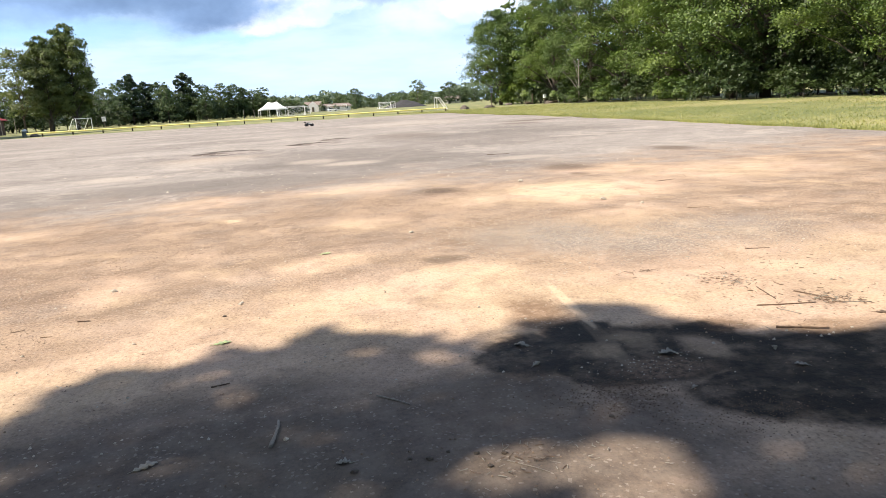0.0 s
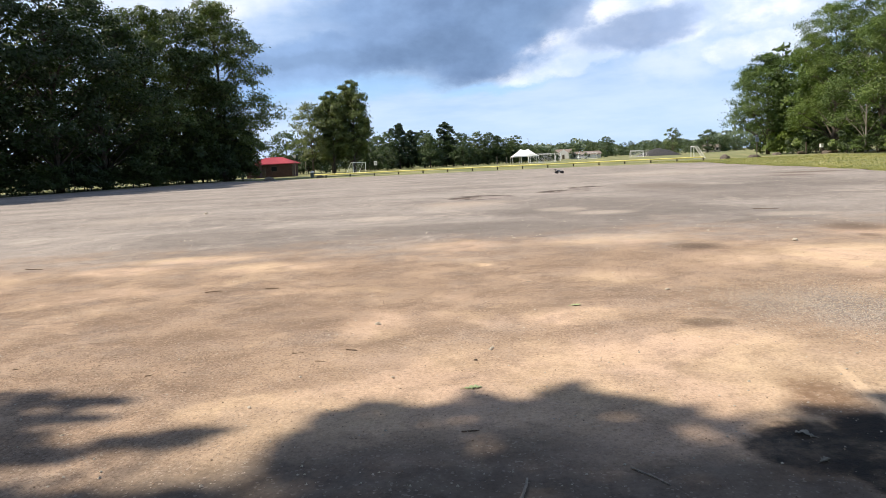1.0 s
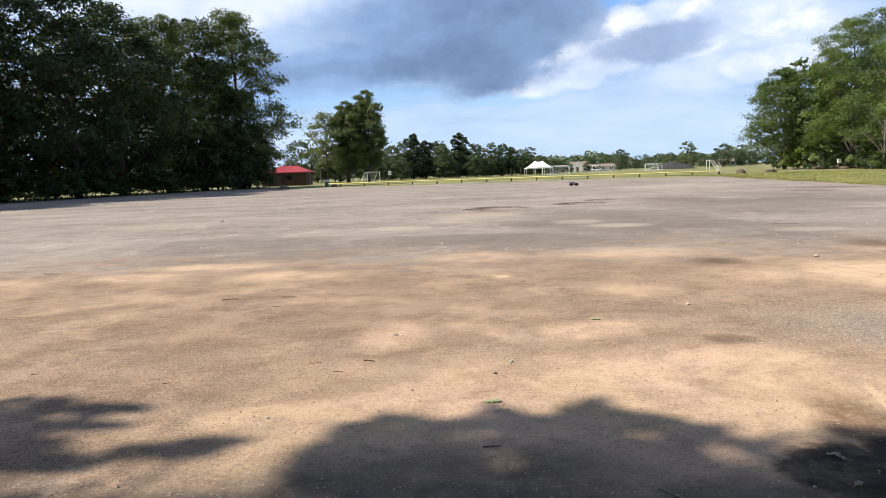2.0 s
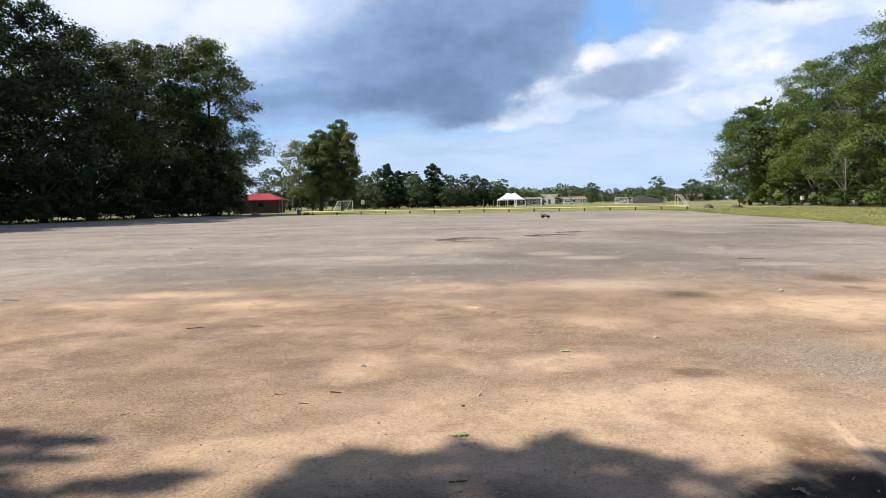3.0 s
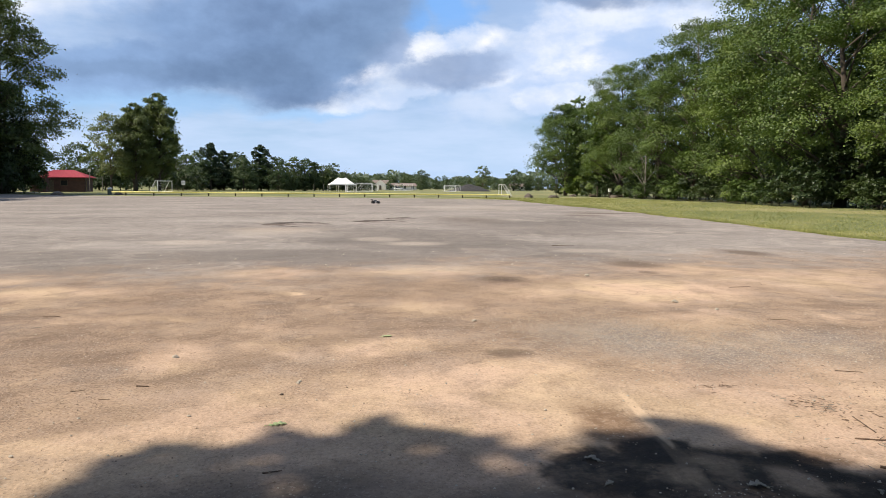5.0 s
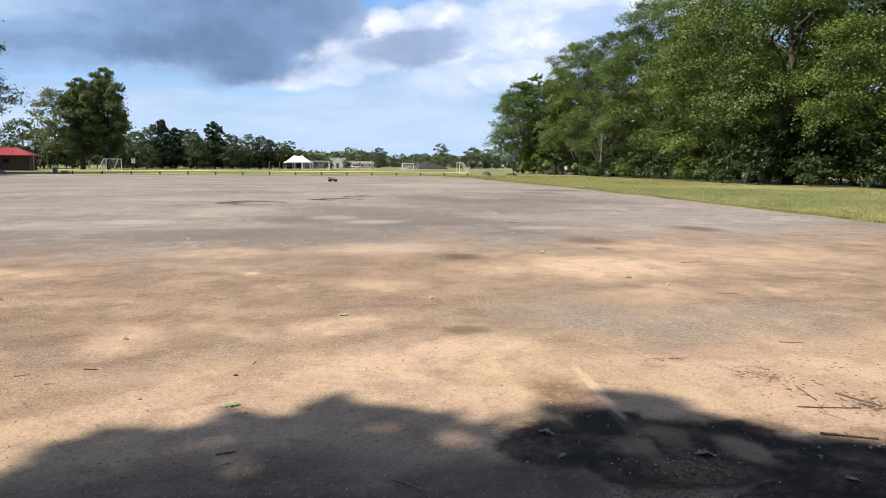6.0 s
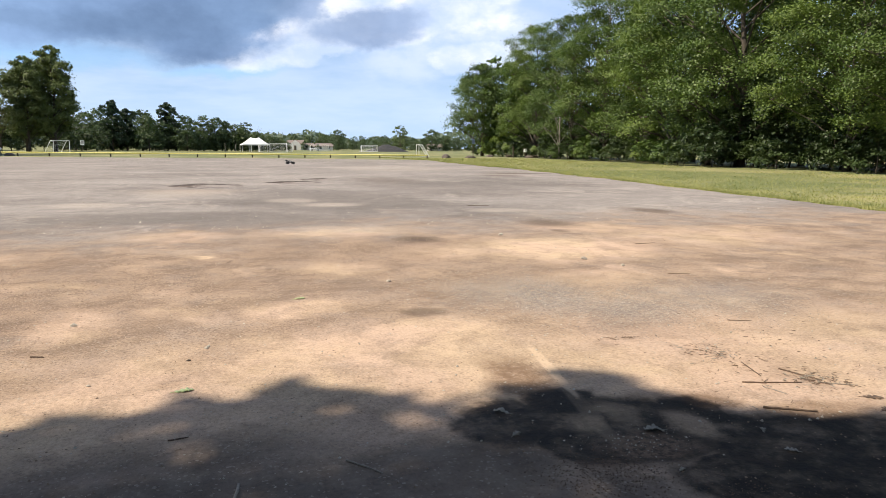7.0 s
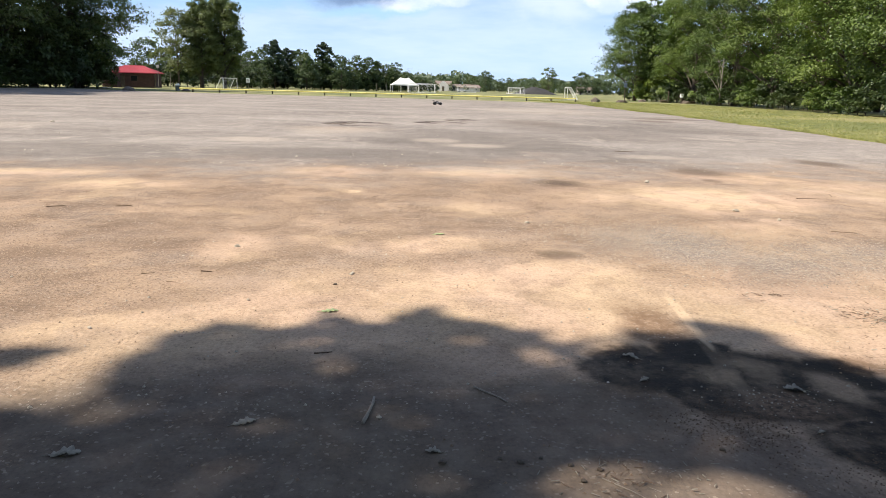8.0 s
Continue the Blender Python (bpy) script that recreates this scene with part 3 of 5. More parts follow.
def bar(a, b, r, sides=8):
    return tube([a, b], [r, r], sides)


def leaf_cards(rng, centre, face, size, curl=0.18):
    """Folded pointed leaves: centres, facing directions and lengths."""
    n = len(centre)
    face = face / np.linalg.norm(face, axis=1, keepdims=True)
    along = np.cross(face, rng.normal(size=(n, 3)))
    along /= np.linalg.norm(along, axis=1, keepdims=True)
    side = np.cross(face, along)
    s = size.reshape(n, 1)
    base, tip = centre - along * s * 0.5, centre + along * s * 0.5 - face * s * curl
    l = centre + side * s * 0.36 - face * s * curl * 0.6 - along * s * 0.04
    r = centre - side * s * 0.36 - face * s * curl * 0.6 - along * s * 0.04
    v = np.stack([base, l, tip, r], axis=1).reshape(-1, 3)
    i = np.arange(n)[:, None] * 4
    f = np.concatenate([i + np.array([[0, 2, 1]]), i + np.array([[0, 3, 2]])])
    return v, f


# ---------------------------------------------------------------- ground and lot
def ground_sheet():
    """One sheet to the horizon, level round the lot."""
    xs = [-3000, -1200, -500, -260, -160, -100, -70, -52, -40, -20, 0, 16, 22, 30, 40, 55, 70, 100, 160, 260, 500, 1200, 3000]
    ys = [-3000, -1000, -300, -120, -60, -30, -10, 10, 30, 50, 70, 90, 104, 120, 150, 200, 260, 340, 450, 600, 900, 1500, 4000]
    bm = bmesh.new()
    grid = [[bm.verts.new((x, y, -0.03 + (0.12 * noise.noise((x * 0.03, y * 0.03, 1)) - 0.05 if x > 30 or y > 110 or x < -60 else 0))) for x in xs] for y in ys]
    for j in range(len(ys) - 1):
        for i in range(len(xs) - 1):
            bm.faces.new((grid[j][i], grid[j][i + 1], grid[j + 1][i + 1], grid[j + 1][i]))
    return bm


tagged(part("ground", ground_sheet(), GRASS), "mown green and straw-coloured grass field round the lot", "ground", kind="structure")


def lot_edge(x, y, amount):
    n = noise.noise((x * 0.22, y * 0.22, 3)) + 0.5 * noise.noise((x * 0.9, y * 0.9, 5)) + 0.3 * noise.noise((x * 3, y * 3, 7))
    return amount * n


def lot_slab():
    """Worn asphalt lot with a ragged edge, 3 cm proud of the grass."""
    corner = [(16.3, -40), (16.4, 15), (17.9, 25), (19.6, 38), (20.9, 52), (21.8, 70), (23.6, 85), (15.0, 90.5), (6, 92.5), (-14, 93), (-27, 94), (-36, 98), (-42, 103), (-46, 88), (-50, 62), (-48, 30), (-48, -40)]
    ring = []
    for (x0, y0), (x1, y1) in zip(corner, corner[1:] + corner[:1]):
        steps = max(2, int(math.hypot(x1 - x0, y1 - y0) / 0.6))
        for k in range(steps):
            x, y = x0 + (x1 - x0) * k / steps, y0 + (y1 - y0) * k / steps
            ring.append((x + lot_edge(x, y, 0.75), y + lot_edge(y, x, 0.8)))
    bm = bmesh.new()
    top = [bm.verts.new((x, y, 0)) for x, y in ring]
    low = [bm.verts.new((x + 0.05 * math.copysign(1, x), y, -0.06)) for x, y in ring]
    bm.faces.new(top)
    n = len(top)
    for k in range(n):
        bm.faces.new((top[k], low[k], low[(k + 1) % n], top[(k + 1) % n]))
    bmesh.ops.recalc_face_normals(bm, faces=bm.faces[:])
    return bm


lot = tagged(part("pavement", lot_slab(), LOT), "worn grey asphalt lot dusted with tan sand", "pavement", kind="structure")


# ---------------------------------------------------------------- trees
def tree_parts(seed, height, radius, base, trunk_r, lobes, clusters, per, leaf, cone=0.0, sparse=1.0, lean=0.0, twigs=3, lobe_r=(0.24, 0.40), flat=0.68):
    """Meshes of a tree: wood (trunk, limbs, branchlets) and leaves in lobed clumps."""
    rng = np.random.default_rng(seed)
    top = height * (0.97 if cone else 0.86)
    spine = []
    for k in range(7):
        u = k / 6
        spine.append((lean * u * u + rng.normal() * 0.012 * height * u, rng.normal() * 0.012 * height * u, u * top))
    wood = [tube(spine, [trunk_r * (1.25 if k == 0 else 1) * (1 - 0.86 * k / 6) for k in range(7)], 8)]
    at, out, size = [], [], []
    for i in range(lobes):
        u = (i + 0.5) / lobes
        z = base + (height - base) * (0.06 + 0.86 * u)
        if cone:
            prof = (1 - u) ** 0.6 * (0.75 + 0.25 * math.sin(u * 17)) + 0.05
        else:
            prof = math.sin(math.pi * min(1, 0.16 + 0.80 * u)) ** 0.6
        ang = i * 2.39996 + rng.uniform(-0.8, 0.8)
        rad = radius * prof * rng.uniform(0.45, 0.86) * (0.3 if u > 0.95 else 1)
        f = min(5.999, z / top * 6)
        s0, s1 = Vector(spine[int(f)]), Vector(spine[min(6, int(f) + 1)])
        axis = s0.lerp(s1, f - int(f))
        lobe = np.array([axis.x + rad * math.cos(ang), axis.y + rad * math.sin(ang), z])
        lr = radius * rng.uniform(*lobe_r) * (0.6 + 0.4 * prof)
        start_z = max(height * 0.08, z - rad * (0.75 if not cone else 0.1) - 0.4)
        g = min(5.999, start_z / top * 6)
        a = Vector(spine[int(g)]).lerp(Vector(spine[min(6, int(g) + 1)]), g - int(g))
        mid = a.lerp(Vector(lobe), 0.5) + Vector((0, 0, 0.08 * rad))
        lr0 = trunk_r * 0.42 * (1 - 0.6 * u)
        wood.append(tube([a, mid, Vector(lobe)], [lr0, lr0 * 0.65, lr0 * 0.25], 5, False))
        count = max(3, int(clusters / lobes * (0.6 + 0.8 * prof)))
        for k in range(count):
            d = rng.normal(size=3)
            d[2] += 0.45
            d /= np.linalg.norm(d)
            if d[2] < -0.3:
                d[2] *= -1
            c0 = lobe + d * lr * rng.uniform(0.72, 1.08) * np.array([1, 1, flat])
            if c0[2] < 0.3:
                c0[2] = rng.uniform(0.3, 1.2)
            if k % twigs == 0:
                wood.append(tube([Vector(lobe), Vector((lobe + c0) / 2) + Vector((0, 0, 0.1)), Vector(c0)], [lr0 * 0.3, lr0 * 0.18, 0.006], 3, False))
            n = int(per * rng.uniform(0.5, 1.4) * sparse)
            if n < 1:
                continue
            spread = lr * rng.uniform(0.14, 0.27)
            pos = c0 + rng.normal(size=(n, 3)) * spread * np.array([1, 1, 0.55])
            at.append(pos)
            out.append(d * 0.6 + np.array([0, 0, 0.5]) + rng.normal(size=(n, 3)) * 0.46)
            size.append(leaf * rng.uniform(0.65, 1.3, n))
    leaves = leaf_cards(rng, np.concatenate(at), np.concatenate(out), np.concatenate(size)) if at else None
    if leaves is not None:
        leaves[0][:, 2] = np.maximum(leaves[0][:, 2], 0.02)
    return joined(wood), leaves


KINDS = {}


def tree_kind(key, name, label, leafmat, barkmat=None, **spec):
    """Builds one tree at the origin; the first planting uses it, later ones are copies."""
    wood, leaves = tree_parts(**spec)
    t = thing(name, label, "tree" if "shrub" not in name and "bush" not in name else "shrub")
    part("trunk", wood, barkmat or BARK, t, smooth=True)
    if leaves:
        part("crown", leaves, leafmat, t)
    KINDS[key] = [t, False]


def plant(key, x, y, s=1.0, turn_=0.0, tall=1.0, label="", group=""):
    t, used = KINDS[key]
    m = pose(x, y, -0.05, 0, 0, turn_) @ Matrix.Diagonal((s, s, s * tall, 1))
    if used:
        ob = copy_thing(t, pose(0, 0, 0))
        ob.matrix_basis = m
    else:
        ob, KINDS[key][1] = t, True
        ob.matrix_basis = m
    return tagged(ob, label, "", group)


tree_kind("oak", "tree", "tall full-crowned deciduous tree in summer leaf", LEAF, seed=3, height=21, radius=7.4, base=1.6, trunk_r=0.36, lobes=34, clusters=560, per=78, leaf=0.19, lobe_r=(0.25, 0.38))
tree_kind("maple", "tree", "broad leafy tree with branches to the ground", LEAF, seed=8, height=19, radius=7.2, base=0.4, trunk_r=0.32, lobes=36, clusters=560, per=78, leaf=0.19, lobe_r=(0.25, 0.38))
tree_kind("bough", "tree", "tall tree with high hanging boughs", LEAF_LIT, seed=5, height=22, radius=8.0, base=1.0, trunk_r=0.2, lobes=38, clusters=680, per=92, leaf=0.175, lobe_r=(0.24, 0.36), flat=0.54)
tree_kind("ash", "tree", "tall deciduous tree with an open ragged crown", LEAF_SHADED, seed=15, height=24, radius=7.4, base=2.6, trunk_r=0.38, lobes=42, clusters=480, per=50, leaf=0.32)
tree_kind("elm", "tree", "leafy tree with shade-darkened leaves at the lot's edge", LEAF_SHADED, seed=21, height=23, radius=7.8, base=1.0, trunk_r=0.38, lobes=44, clusters=490, per=50, leaf=0.32)
tree_kind("edge", "tree", "spreading tree with overhanging boughs at the wood's end", LEAF, seed=28, height=19, radius=8.6, base=3.0, trunk_r=0.36, lobes=36, clusters=520, per=76, leaf=0.27, lobe_r=(0.28, 0.42))
# takes the lighter olive leaves so its colour carries the sun on the crown
tree_kind("poplar", "tree", "tall leafy tree with a sunlit top at the wood's end", LEAF_MID, seed=23, height=26, radius=7.4, base=1.4, trunk_r=0.38, lobes=44, clusters=560, per=70, leaf=0.30, lobe_r=(0.30, 0.44))
tree_kind("rear", "tree", "tall tree behind the front row", LEAF, seed=24, height=22, radius=7.4, base=1.0, trunk_r=0.34, lobes=32, clusters=240, per=14, leaf=0.65)
tree_kind("rear_shaded", "tree", "tall shade-darkened tree behind the front row", LEAF_SHADED, seed=26, height=24, radius=7.6, base=1.0, trunk_r=0.34, lobes=32, clusters=240, per=14, leaf=0.7)
tree_kind("shrub", "shrub", "dense green shrub at the edge of the wood", LEAF, seed=31, lobe_r=(0.36, 0.54), height=3.4, radius=2.2, base=0.2, trunk_r=0.05, lobes=9, clusters=90, per=16, leaf=0.32)
tree_kind("shrub_shaded", "shrub", "shade-darkened undergrowth shrub below the trees", LEAF_SHADED, seed=33, lobe_r=(0.36, 0.54), height=3.6, radius=2.4, base=0.2, trunk_r=0.05, lobes=9, clusters=90, per=17, leaf=0.28)
tree_kind("thicket", "shrub", "tall shade-darkened thicket below the trees", LEAF_SHADED, seed=35, lobe_r=(0.30, 0.46), height=7.0, radius=4.2, base=0.2, trunk_r=0.07, lobes=14, clusters=170, per=17, leaf=0.34)
tree_kind("mid", "tree", "tall slender tree standing in the park lawn", LEAF_MID, seed=41, lobe_r=(0.34, 0.5), height=20, radius=4.5, base=1.9, trunk_r=0.3, lobes=26, clusters=340, per=52, leaf=0.38)
tree_kind("pale", "tree", "feathery grey-green tree beside taller trees", LEAF_GREY, seed=43, lobe_r=(0.36, 0.54), height=14, radius=4.6, base=2.5, trunk_r=0.2, lobes=15, clusters=190, per=30, leaf=0.36, twigs=1)
tree_kind("far", "tree", "round-crowned tree in the park's treeline", FAR_LEAF, seed=51, lobe_r=(0.36, 0.54), height=12, radius=5.0, base=-0.6, trunk_r=0.2, lobes=18, clusters=190, per=13, leaf=0.56, twigs=10)
tree_kind("far_tall", "tree", "ragged tall tree in the park's treeline", FAR_LEAF, seed=57, lobe_r=(0.36, 0.54), height=13, radius=4.2, base=-0.6, trunk_r=0.2, lobes=18, clusters=180, per=13, leaf=0.54, twigs=10)
tree_kind("distant", "tree", "small round tree far across the field", FAR_LEAF, seed=71, lobe_r=(0.36, 0.54), height=12, radius=5.6, base=-0.6, trunk_r=0.2, lobes=14, clusters=90, per=12, leaf=0.8, twigs=20)
tree_kind("pine", "pine_tree", "dark green conical pine in the treeline", NEEDLE, seed=61, height=13, radius=4.6, base=0.4, trunk_r=0.2, lobes=34, clusters=380, per=26, leaf=0.44, cone=1.0, lobe_r=(0.26, 0.38))
tree_kind("bare", "bare_tree", "leafless grey tree among green ones", LEAF_GREY, DEAD, seed=67, height=12, radius=3.6, base=2, trunk_r=0.13, lobes=16, clusters=150, per=1, leaf=0.3, sparse=0.3, twigs=1)

rnd = random.Random(5)
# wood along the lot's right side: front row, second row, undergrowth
# the elm's shade-coloured leaves stand for the dark gap in the row
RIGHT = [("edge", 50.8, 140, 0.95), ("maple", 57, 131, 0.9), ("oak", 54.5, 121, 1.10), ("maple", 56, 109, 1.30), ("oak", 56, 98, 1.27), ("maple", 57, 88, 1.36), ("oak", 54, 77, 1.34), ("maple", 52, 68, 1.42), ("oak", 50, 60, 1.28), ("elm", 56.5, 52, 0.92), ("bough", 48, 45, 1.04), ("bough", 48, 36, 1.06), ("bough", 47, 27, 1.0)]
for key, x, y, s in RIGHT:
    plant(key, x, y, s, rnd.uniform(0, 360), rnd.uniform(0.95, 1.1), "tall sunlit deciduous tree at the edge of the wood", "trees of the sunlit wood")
for y in range(28, 150, 11):
    plant("rear_shaded" if y < 62 else "rear", 58 + 0.10 * (y - 40) * (y < 110) + rnd.uniform(-2, 3), y + rnd.uniform(-3, 3), rnd.uniform(0.9, 1.05), rnd.uniform(0, 360), 1.0, "tall tree deep in the wood behind the front row", "trees of the sunlit wood")
for k in range(30):
    u = k / 29
    y = 57 + 79 * u
    x = 40.5 + 11.5 * min(1, max(0, (y - 42) / 45)) + rnd.uniform(-0.8, 1.6)
    plant(rnd.choice(("shrub", "shrub_shaded", "shrub_shaded")), x, y, rnd.uniform(0.6, 1.15), rnd.uniform(0, 360), rnd.uniform(0.7, 1.2), "", "undergrowth of the sunlit wood")
# thickets coloured dark for the shade below the boughs
for k in range(16):
    plant("thicket", 56 + 3.0 * (k % 2) + rnd.uniform(-1, 1), 18 + 46 * k / 15, rnd.uniform(0.9, 1.2), rnd.uniform(0, 360), rnd.uniform(1.2, 1.5), "", "undergrowth of the sunlit wood")
for k in range(22):
    plant("thicket", 50.5 + 3.0 * (k % 2) + rnd.uniform(-1, 1), 20 + 42 * k / 21, rnd.uniform(0.75, 1.0), rnd.uniform(0, 360), rnd.uniform(1.0, 1.4), "", "undergrowth of the sunlit wood")
for k in range(16):
    plant("shrub_shaded", 46.8 + rnd.uniform(-1.0, 1.2), 20 + 38 * k / 15, rnd.uniform(0.6, 0.95), rnd.uniform(0, 360), rnd.uniform(0.7, 1.2), "", "undergrowth of the sunlit wood")
for k in range(30):
    plant("thicket", 62 + rnd.uniform(-2, 2), 14 + 134 * k / 29, rnd.uniform(0.9, 1.25), rnd.uniform(0, 360), rnd.uniform(1.0, 1.3), "", "undergrowth of the sunlit wood")
for x, y, s in ((51.5, 137, 1.0), (53, 134, 1.2), (50.2, 141, 0.8), (54, 129, 1.2), (52.5, 139, 1.3)):
    plant("shrub", x, y, s, rnd.uniform(0, 360), 1.3, "", "undergrowth of the sunlit wood")
plant("bare", 51.6, 105, 1.15, 40, 1.25, "leafless grey tree at the edge of the wood")
# wood along the lot's left side; its shade is put into the leaf colour
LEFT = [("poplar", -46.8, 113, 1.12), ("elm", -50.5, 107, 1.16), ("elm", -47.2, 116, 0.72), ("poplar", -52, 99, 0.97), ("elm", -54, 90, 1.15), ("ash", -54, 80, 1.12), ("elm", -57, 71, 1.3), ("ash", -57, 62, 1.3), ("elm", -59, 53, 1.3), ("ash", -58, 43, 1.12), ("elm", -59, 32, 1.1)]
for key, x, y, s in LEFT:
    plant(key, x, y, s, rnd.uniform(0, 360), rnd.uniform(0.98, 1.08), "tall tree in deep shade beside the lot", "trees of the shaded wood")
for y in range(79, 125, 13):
    plant("rear_shaded", -65 + rnd.uniform(-3, 3), y + rnd.uniform(-3, 3), rnd.uniform(0.95, 1.08), rnd.uniform(0, 360), 1.0, "tall tree behind the shaded front row", "trees of the shaded wood")
for x, y, s in ((-42.6, 110, 1.1), (-44, 106, 1.3), (-42.2, 112.5, 0.9), (-46, 104, 1.4)):
    plant("shrub_shaded", x, y, s, rnd.uniform(0, 360), 1.3, "", "undergrowth of the shaded wood")
for x, y, s in ((-46.0, 110.5, 1.0), (-45.6, 113.5, 0.95), (-46.6, 116.5, 1.1), (-48.0, 107, 1.2), (-49.5, 112, 1.25), (-50.5, 103, 1.15)):
    plant("thicket", x, y, s, rnd.uniform(0, 360), 1.35, "", "undergrowth of the shaded wood")
for k in range(20):
    y = 46 + 64 * k / 19
    plant("shrub_shaded", -53 + 6 * (y - 46) / 64 + rnd.uniform(-2, 1), y, rnd.uniform(0.7, 1.2), rnd.uniform(0, 360), rnd.uniform(0.6, 1.2), "", "undergrowth of the shaded wood")
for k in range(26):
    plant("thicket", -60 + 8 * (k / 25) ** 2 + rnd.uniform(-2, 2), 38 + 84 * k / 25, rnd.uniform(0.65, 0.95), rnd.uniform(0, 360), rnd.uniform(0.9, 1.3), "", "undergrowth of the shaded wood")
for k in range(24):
    plant("shrub_shaded", -57 + 10 * (k / 23) + rnd.uniform(-1, 1), 34 + 84 * k / 23, rnd.uniform(1.1, 1.5), rnd.uniform(0, 360), rnd.uniform(0.45, 0.6), "", "undergrowth of the shaded wood")
# park trees beyond the lot
for key, x, y, s in (("mid", -39.6, 160, 1.0), ("mid", -35.2, 162, 1.13), ("mid", -41.0, 164, 0.96), ("mid", -36.4, 166, 1.06), ("pale", -43.9, 157, 1.16), ("far", -62, 195, 1.05), ("far", -56, 190, 0.85), ("far_tall", -70, 188, 1.0), ("far", -50, 192, 0.8)):
    plant(key, x, y, s * (0.84 if key == "mid" else 1), rnd.uniform(0, 360), 1.16 if key == "mid" else 1.0)
for k in range(12):
    plant("shrub_shaded", -62 + 31 * k / 11 + rnd.uniform(-1, 1), 182 + rnd.uniform(-3, 3), rnd.uniform(1.2, 1.8), rnd.uniform(0, 360), 1.0, "shade-darkened shrub behind the park trees", "shrubs behind the park trees")
for key, px, d, s in (("bare", -40, 204, 0.95), ("far", -38, 208, 0.75), ("far", -34.5, 203, 0.6), ("pine", -31, 206, 0.95), ("pine", -28.3, 212, 0.82), ("far_tall", -24.5, 214, 0.8), ("far", -22, 206, 0.72), ("pine", -18.2, 218, 0.98), ("far_tall", -15.8, 216, 0.86), ("far", -12.5, 212, 0.66), ("bare", -10, 224, 0.9), ("far_tall", -8.4, 220, 0.84), ("far", -5.2, 222, 0.86), ("pine", -2.2, 226, 0.74), ("far", 0.6, 224, 0.7), ("far_tall", 3.6, 230, 0.72), ("far", 7.0, 236, 0.55), ("bare", 8.5, 240, 0.72), ("bare", 12.0, 244, 0.66), ("far", -36.5, 222, 0.9), ("far", -26, 226, 0.86), ("far", -14, 230, 0.9), ("far_tall", -44, 226, 0.95), ("far", 11.5, 240, 0.42), ("far", 16.0, 250, 0.42), ("far", -20, 208, 0.4), ("far", -9.0, 214, 0.45)):
    plant(key, px, d, s * (1.14 if px < -16 else 1.0), rnd.uniform(0, 360), 1.0, "", "park treeline")
for k in range(16):
    plant("far", -42 + 50 * k / 15 + rnd.uniform(-1, 1), 210 + 16 * k / 15 + rnd.uniform(-3, 3), rnd.uniform(0.4, 0.58), rnd.uniform(0, 360), 1.0, "", "park treeline")
for k in range(22):
    plant("far", -50 + 66 * k / 21 + rnd.uniform(-1, 1), 236 + 16 * k / 21 + rnd.uniform(-5, 5), rnd.uniform(0.62, 0.85) * (1 - 0.35 * k / 21), rnd.uniform(0, 360), 1.0, "", "park treeline")
for k in range(26):
    plant("shrub_shaded", -46 + 62 * k / 25 + rnd.uniform(-1, 1), 207 + 20 * k / 25 + rnd.uniform(-2, 2), rnd.uniform(0.7, 1.25) * (1 - 0.3 * k / 25), rnd.uniform(0, 360), rnd.uniform(0.8, 1.3), "", "park treeline")
for k in range(46):
    px = 14 + 126 * k / 45
    plant("distant", px + rnd.uniform(-2, 2), 385 + rnd.uniform(-20, 25), rnd.uniform(0.46, 0.72), rnd.uniform(0, 360), 1.0, "", "far field treeline")
for key, x, d, s in (("far_tall", 82, 350, 1.02), ("far", 98, 348, 0.95), ("far", 107, 352, 0.7), ("far", 52, 362, 0.9), ("far", 44, 366, 0.75), ("far", 92.5, 345, 0.55), ("far", 114, 356, 0.62)):
    plant(key, x, d, s, rnd.uniform(0, 360), 1.0, "", "far field treeline")


for x, y, s in ((24.0, 326, 0.3), (31.5, 327, 0.34), (37.0, 322, 0.24), (45.5, 324, 0.3), (33.5, 345, 0.5), (21, 330, 0.4), (99, 350, 0.3), (107, 352, 0.35)):
    plant("distant", x, y, s, rnd.uniform(0, 360), 1.0, "", "far field treeline")


def far_woods():
    rng = np.random.default_rng(77)
    n = 26000
    a = rng.uniform(-0.95, 0.95, n)
    d = rng.uniform(560, 720, n)
    ridge = 11 + 2.5 * np.sin(a * 23) + 1.8 * np.sin(a * 61 + 1) + 1.2 * np.sin(a * 140) + 5 * np.exp(-((a - 0.36) / 0.09) ** 2)
    z = rng.uniform(0, 1, n) ** 0.6 * ridge
    pos = np.stack([d * np.sin(a), d * np.cos(a), z], axis=1)
    return leaf_cards(rng, pos, np.array([0, -0.5, 0.6]) + rng.normal(size=(n, 3)) * 0.5, rng.uniform(2.0, 4.2, n))


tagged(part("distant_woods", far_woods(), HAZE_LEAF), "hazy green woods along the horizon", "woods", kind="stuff")


